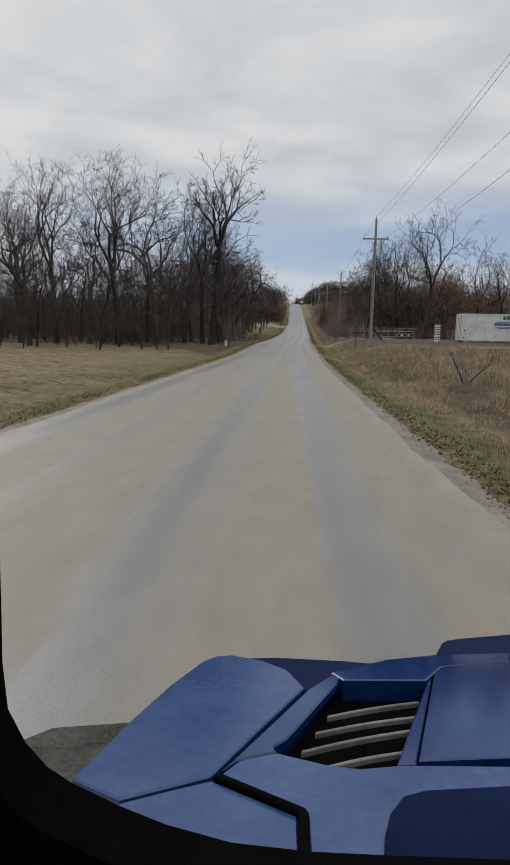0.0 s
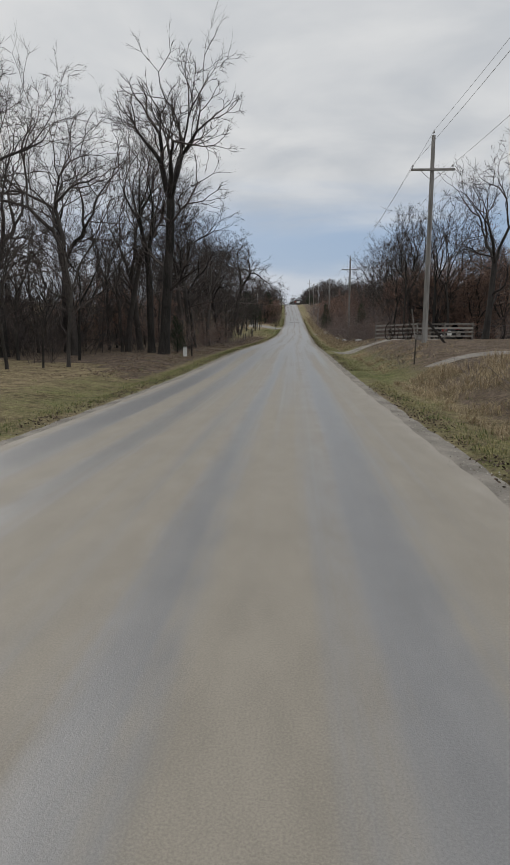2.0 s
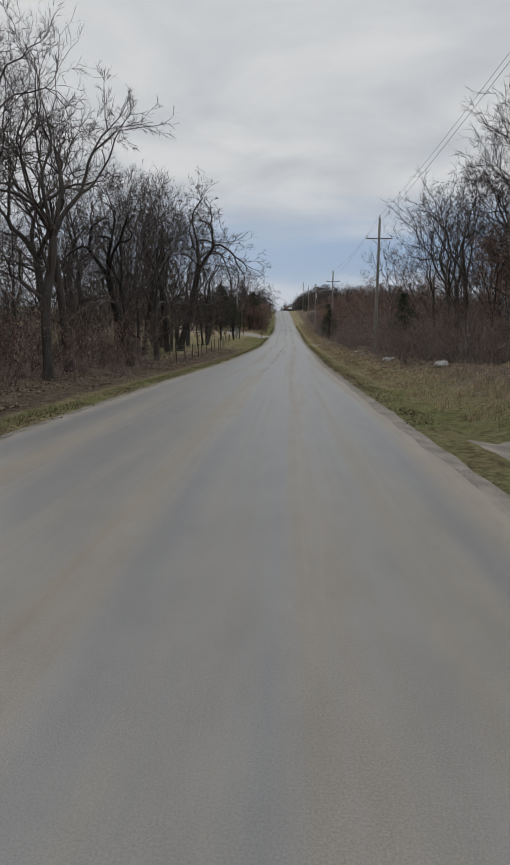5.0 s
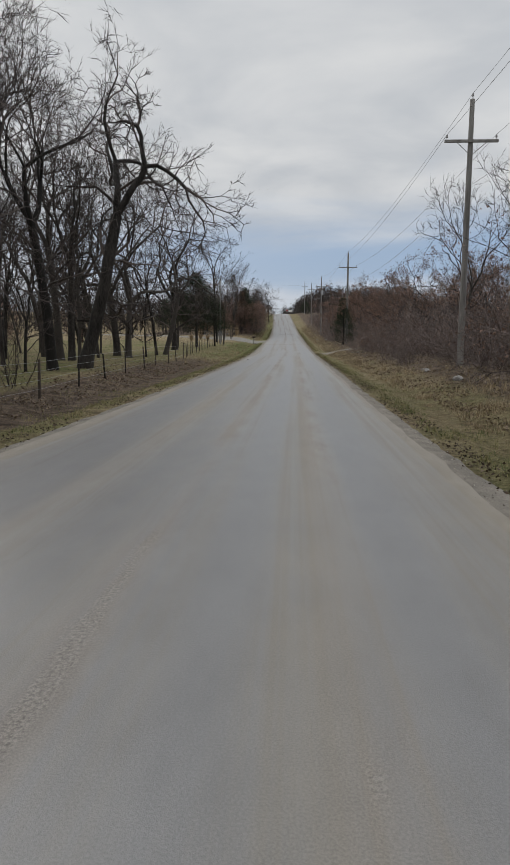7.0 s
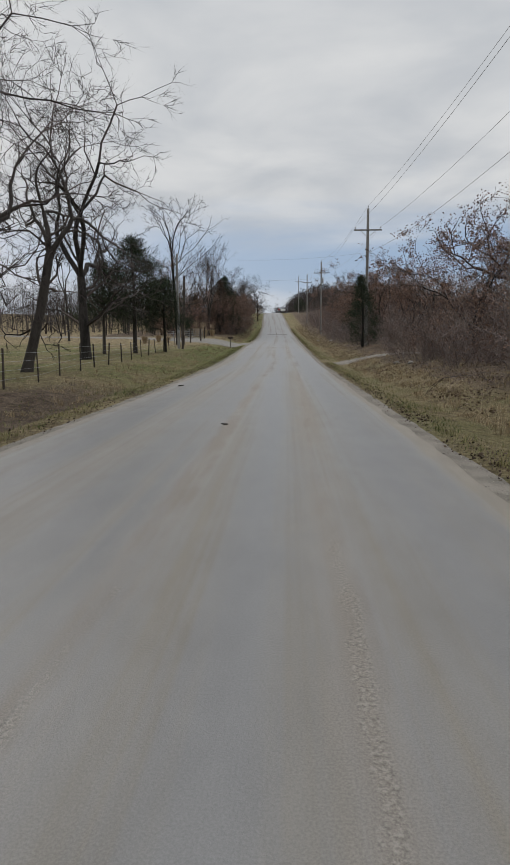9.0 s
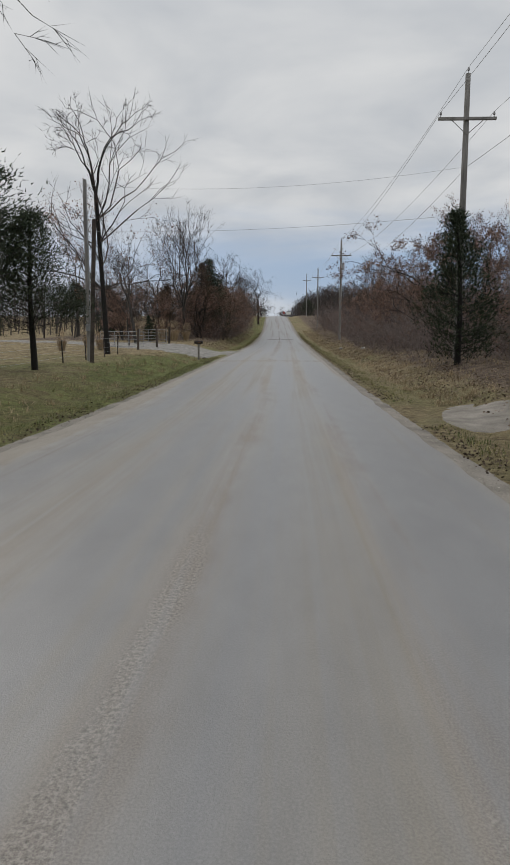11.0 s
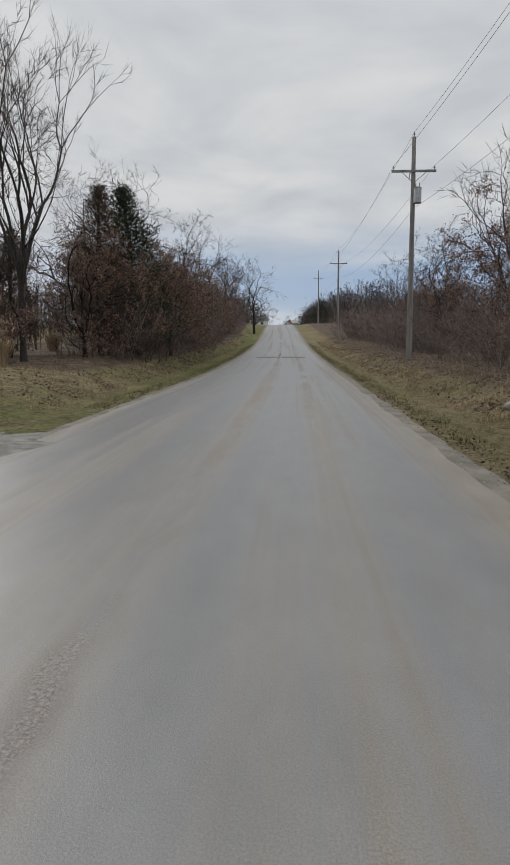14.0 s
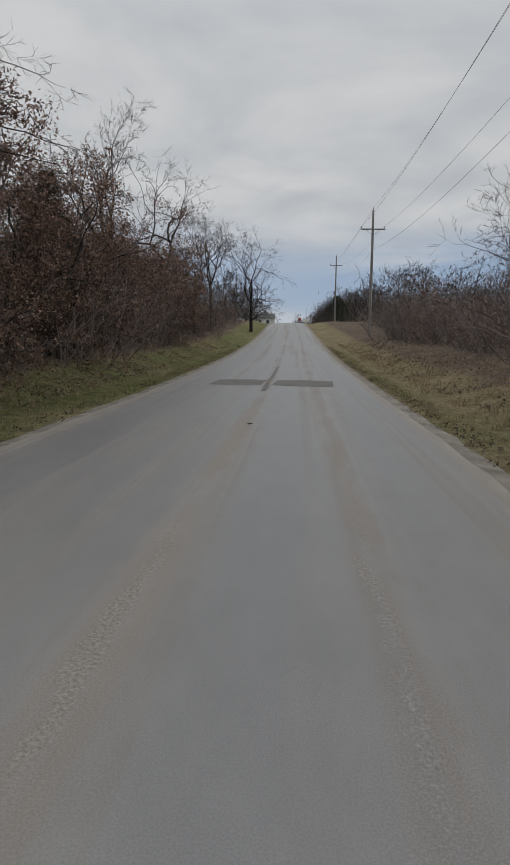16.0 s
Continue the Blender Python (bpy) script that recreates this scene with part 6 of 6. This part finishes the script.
def board_sign(x, y, hgt, w, hh, mat, label):
    root = thing("road_sign", pose(x, y, ground_z(x, y)), label, "sign", "crest signs")
    part("post", boxed((0.09, 0.09, hgt + 0.2), Matrix.Translation((0, 0.06, hgt / 2 - 0.1)), 0.01), OLDWOOD, root)
    part("panel", boxed((w, 0.03, hh), Matrix.Translation((0, 0, hgt - hh / 2)), 0.01), mat, root)


board_sign(6.6, 412, 2.1, 1.9, 0.9, WHITEPAINT, "blank white board sign beside the crest")
board_sign(4.9, 413, 2.2, 0.75, 0.75, REDPAINT, "small red sign beside the crest")


# ---- the off-road vehicle that the ride starts in ----
def side_by_side():
    """A blue two-seat off-road vehicle, standing where the ride begins; y ahead, z up from the road, origin under the driver's eye."""
    x0, y0 = -0.583, 12.001
    root = thing("off_road_vehicle", Matrix.Translation((x0, y0, road_z(y0))), "blue side-by-side off-road vehicle with vented dusty hood", "off-road vehicle")
    MX = 0.42

    def top(x, y):
        return 0.95 + (1.05 - y) * 0.24

    def slab(name, pts, thick, mat, parent, label="", lift=0.0, crown=0.0):
        """A panel with thickness from an outline on the hood's slope."""
        bm = bmesh.new()
        up_ = [bm.verts.new((x, y, top(x, y) + lift)) for x, y in pts]
        lo_ = [bm.verts.new((x, y, top(x, y) + lift - thick)) for x, y in pts]
        bm.faces.new(up_)
        bm.faces.new(lo_[::-1])
        n = len(pts)
        for k in range(n):
            bm.faces.new((up_[k], lo_[k], lo_[(k + 1) % n], up_[(k + 1) % n]))
        bmesh.ops.recalc_face_normals(bm, faces=bm.faces)
        edges = [e for e in bm.edges if e.verts[0] in up_ and e.verts[1] in up_]
        bmesh.ops.bevel(bm, geom=edges, offset=min(0.0022, thick * 0.2), segments=1, affect="EDGES")
        return part(name, bm, mat, parent, label)

    def mirrored(pts):
        return [(2 * MX - x, y) for x, y in pts][::-1]

    # sheet under the panels; the gaps' shade is in its colour
    hood = slab("hood", [(-0.155, 0.40), (-0.125, 0.90), (-0.06, 1.04), (0.90, 1.04), (0.965, 0.90), (0.995, 0.40)], 0.05, SHADEDBLUE, root, lift=-0.055)
    side = [(-0.218, 0.586), (-0.208, 0.649), (-0.194, 0.749), (-0.168, 0.887), (-0.136, 1.008), (-0.115, 1.044), (-0.088, 1.055), (-0.03, 1.03), (0.013, 0.985), (0.040, 0.903), (-0.017, 0.755), (-0.072, 0.607), (-0.115, 0.578), (-0.157, 0.550)]
    slab("side_panel", side, 0.05, BLUEPAINT, hood, "dusty light blue hood panel")
    slab("side_panel", mirrored(side), 0.05, BLUEPAINT, hood, "dusty light blue hood panel")
    slab("cowl_panel", [(-0.156, 0.546), (-0.114, 0.574), (-0.070, 0.601), (0.022, 0.541), (0.022, 0.42), (-0.19, 0.42)], 0.05, BLUEPAINT, hood, lift=-0.002)
    slab("brow_panel", [(-0.062, 0.611), (-0.046, 0.643), (-0.036, 0.652), (-0.001, 0.672), (0.056, 0.649), (0.094, 0.643), (0.146, 0.658), (0.60, 0.700), (0.60, 0.42), (0.031, 0.42), (0.031, 0.546)], 0.05, BLUEPAINT, hood)
    # frame round the vent
    slab("vent_frame", [(-0.001, 0.676), (-0.004, 0.689), (0.012, 0.712), (0.095, 0.935), (0.104, 0.975), (0.087, 0.970), (0.047, 0.898), (-0.010, 0.752), (-0.062, 0.620), (-0.046, 0.648)], 0.014, WETBLUE, hood)
    slab("vent_frame", [(0.087, 0.974), (0.193, 1.062), (0.294, 1.108), (0.443, 1.143), (0.424, 1.095), (0.285, 1.035), (0.241, 0.958), (0.104, 0.940)], 0.05, WETBLUE, hood, lift=0.003)
    slab("vent_frame", [(0.241, 0.955), (0.258, 0.988), (0.163, 0.664), (0.140, 0.660)], 0.05, WETBLUE, hood)
    slab("nose", [(-0.086, 1.064), (-0.007, 1.084), (0.115, 1.082), (0.209, 1.070), (0.35, 1.10), (0.80, 1.10), (0.92, 1.062), (0.75, 0.98), (0.087, 0.976), (0.045, 0.908), (0.015, 0.990)], 0.08, SHADEDBLUE, hood, lift=-0.010)
    # shallow sheet, near-black to stand in for shade deep in the vent
    slab("vent_floor", [(-0.01, 0.655), (0.09, 0.95), (0.26, 0.99), (0.17, 0.62)], 0.02, BLACKPLASTIC, hood, "black sheet for the vent's shaded depth", lift=-0.035)
    for a, b in (((0.070, 0.813), (0.214, 0.888)), ((0.050, 0.755), (0.198, 0.829)), ((0.030, 0.698), (0.180, 0.780)), ((0.040, 0.650), (0.161, 0.714))):
        n = 6
        pts = [(a[0] + (b[0] - a[0]) * k / n, a[1] + (b[1] - a[1]) * k / n + 0.005 * math.sin(math.pi * k / n)) for k in range(n + 1)]
        slab("slat", pts + [(x, y - 0.0065) for x, y in pts[::-1]], 0.008, SLATPLASTIC, hood, "grey vent slat", lift=-0.008)
    slab("centre_panel", [(0.264, 0.998), (0.290, 1.040), (0.435, 1.100), (0.60, 1.120), (0.60, 0.700), (0.277, 0.690), (0.166, 0.668)], 0.05, WETBLUE, hood, lift=0.002)
    # recess facing the driver, laid flush: its shade is painted in
    slab("cowl_inset", [(0.085, 0.42), (0.100, 0.505), (0.112, 0.545), (0.131, 0.579), (0.156, 0.593), (0.251, 0.613), (0.60, 0.640), (0.60, 0.42)], 0.02, SHADEDBLUE, hood, lift=0.006)
    slab("scoop", [(0.290, 1.104), (0.329, 1.205), (0.345, 1.228), (0.375, 1.246), (0.505, 1.305), (0.75, 1.25), (0.80, 1.10)], 0.10, SHADEDBLUE, root, lift=0.0)
    # bent black bracket between the panels
    slab("bracket", [(-0.068, 0.601), (-0.060, 0.609), (0.030, 0.549), (0.033, 0.536), (0.031, 0.47), (0.021, 0.47), (0.022, 0.540)], 0.012, BLACKPLASTIC, hood, lift=0.004)
    # fenders, tub, wheels
    for sg in (0, 1):
        pts = [(-0.47, 0.98), (-0.417, 1.03), (-0.279, 1.058), (-0.16, 1.03), (-0.22, 0.58), (-0.36, 0.45), (-0.50, 0.62)]
        if sg:
            pts = mirrored(pts)
        bm = bmesh.new()
        a = [bm.verts.new((x, y, 0.80)) for x, y in pts]
        b = [bm.verts.new((x, y, 0.76)) for x, y in pts]
        bm.faces.new(a)
        bm.faces.new(b[::-1])
        for k in range(len(pts)):
            bm.faces.new((a[k], b[k], b[(k + 1) % len(pts)], a[(k + 1) % len(pts)]))
        bmesh.ops.recalc_face_normals(bm, faces=bm.faces)
        part("fender", bm, DIRTYPLASTIC, root, "mud-specked black plastic fender")
    part("front_body", boxed((0.95, 0.62, 0.48), Matrix.Translation((MX, 0.74, 0.62)), 0.05), SHADEDBLUE, root)
    part("tub", boxed((1.30, 1.30, 0.45), Matrix.Translation((MX, -0.30, 0.55)), 0.05), BLACKPLASTIC, root)
    part("bed", boxed((1.25, 0.85, 0.35), Matrix.Translation((MX, -1.40, 0.80)), 0.05), BLUEPAINT, root)
    for xx in (-0.02, 0.86):
        st = part("seat", boxed((0.5, 0.5, 0.16), Matrix.Translation((xx, -0.45, 0.82)), 0.05), BLACKPLASTIC, root)
        part("backrest", boxed((0.5, 0.14, 0.55), Matrix.Translation((xx, -0.78, 1.12)), 0.05), BLACKPLASTIC, st)
    for xx in (-0.30, 1.14):
        for yy in (0.95, -1.35):
            bm = bmesh.new()
            rod(bm, (xx - 0.13, yy, 0.34), (xx + 0.13, yy, 0.34), 0.345, sides=28)
            bmesh.ops.bevel(bm, geom=[e for e in bm.edges if e.calc_face_angle(0) > 1], offset=0.05, segments=3, affect="EDGES")
            tyre = part("wheel", bm, RUBBER, root)
            bm = bmesh.new()
            rod(bm, (xx - 0.135, yy, 0.34), (xx + 0.135, yy, 0.34), 0.18, sides=18)
            part("rim", bm, BLACKPLASTIC, tyre)
    for sg in (-1, 1):
        xx = MX + sg * 0.66
        for nm, a, b in (("cage_bar", (xx, 0.40, 0.85), (MX + sg * 0.56, -0.10, 1.92)), ("cage_bar", (MX + sg * 0.56, -0.10, 1.92), (MX + sg * 0.56, -0.95, 1.92)), ("cage_bar", (MX + sg * 0.56, -0.95, 1.92), (xx, -1.05, 0.80))):
            bm = bmesh.new()
            rod(bm, a, b, 0.026, sides=10)
            part(nm, bm, BLACKPLASTIC, root)
    for yy in (-0.10, -0.95):
        bm = bmesh.new()
        rod(bm, (MX - 0.56, yy, 1.92), (MX + 0.56, yy, 1.92), 0.026, sides=10)
        part("cage_bar", bm, BLACKPLASTIC, root)
    # dashboard hood with the rounded opening that the view looks through
    curve = [(-0.162, 1.520), (-0.165, 1.413), (-0.166, 1.373), (-0.167, 1.338), (-0.165, 1.307), (-0.155, 1.285), (-0.142, 1.269), (-0.127, 1.259), (-0.098, 1.245), (-0.068, 1.2335), (-0.027, 1.2235), (0.022, 1.2206), (0.069, 1.2213), (0.144, 1.2235), (0.60, 1.228), (1.0, 1.236)]
    bm = bmesh.new()
    outer = [(0.15 + (x - 0.15) * (1.4 if x < 0.3 else 1.0), 1.52 + (z - 1.52) * 1.6) for x, z in curve]
    f0 = [[bm.verts.new((x, yy, z)) for x, z in row] for yy in (0.34, 0.30) for row in (curve, outer)]
    ci, co, bi, bo = f0
    for k in range(len(curve) - 1):
        bm.faces.new((ci[k], ci[k + 1], co[k + 1], co[k]))
        bm.faces.new((bi[k], bo[k], bo[k + 1], bi[k + 1]))
        bm.faces.new((ci[k], bi[k], bi[k + 1], ci[k + 1]))
        bm.faces.new((co[k], co[k + 1], bo[k + 1], bo[k]))
    bm.faces.new((ci[0], co[0], bo[0], bi[0]))
    bm.faces.new((ci[-1], bi[-1], bo[-1], co[-1]))
    bmesh.ops.recalc_face_normals(bm, faces=bm.faces)
    part("windscreen_frame", bm, BLACKPLASTIC, root, "black rounded windscreen surround")
    part("dashboard", boxed((1.15, 0.16, 0.30), Matrix.Translation((MX, 0.24, 0.92)), 0.03), BLACKPLASTIC, root)


side_by_side()
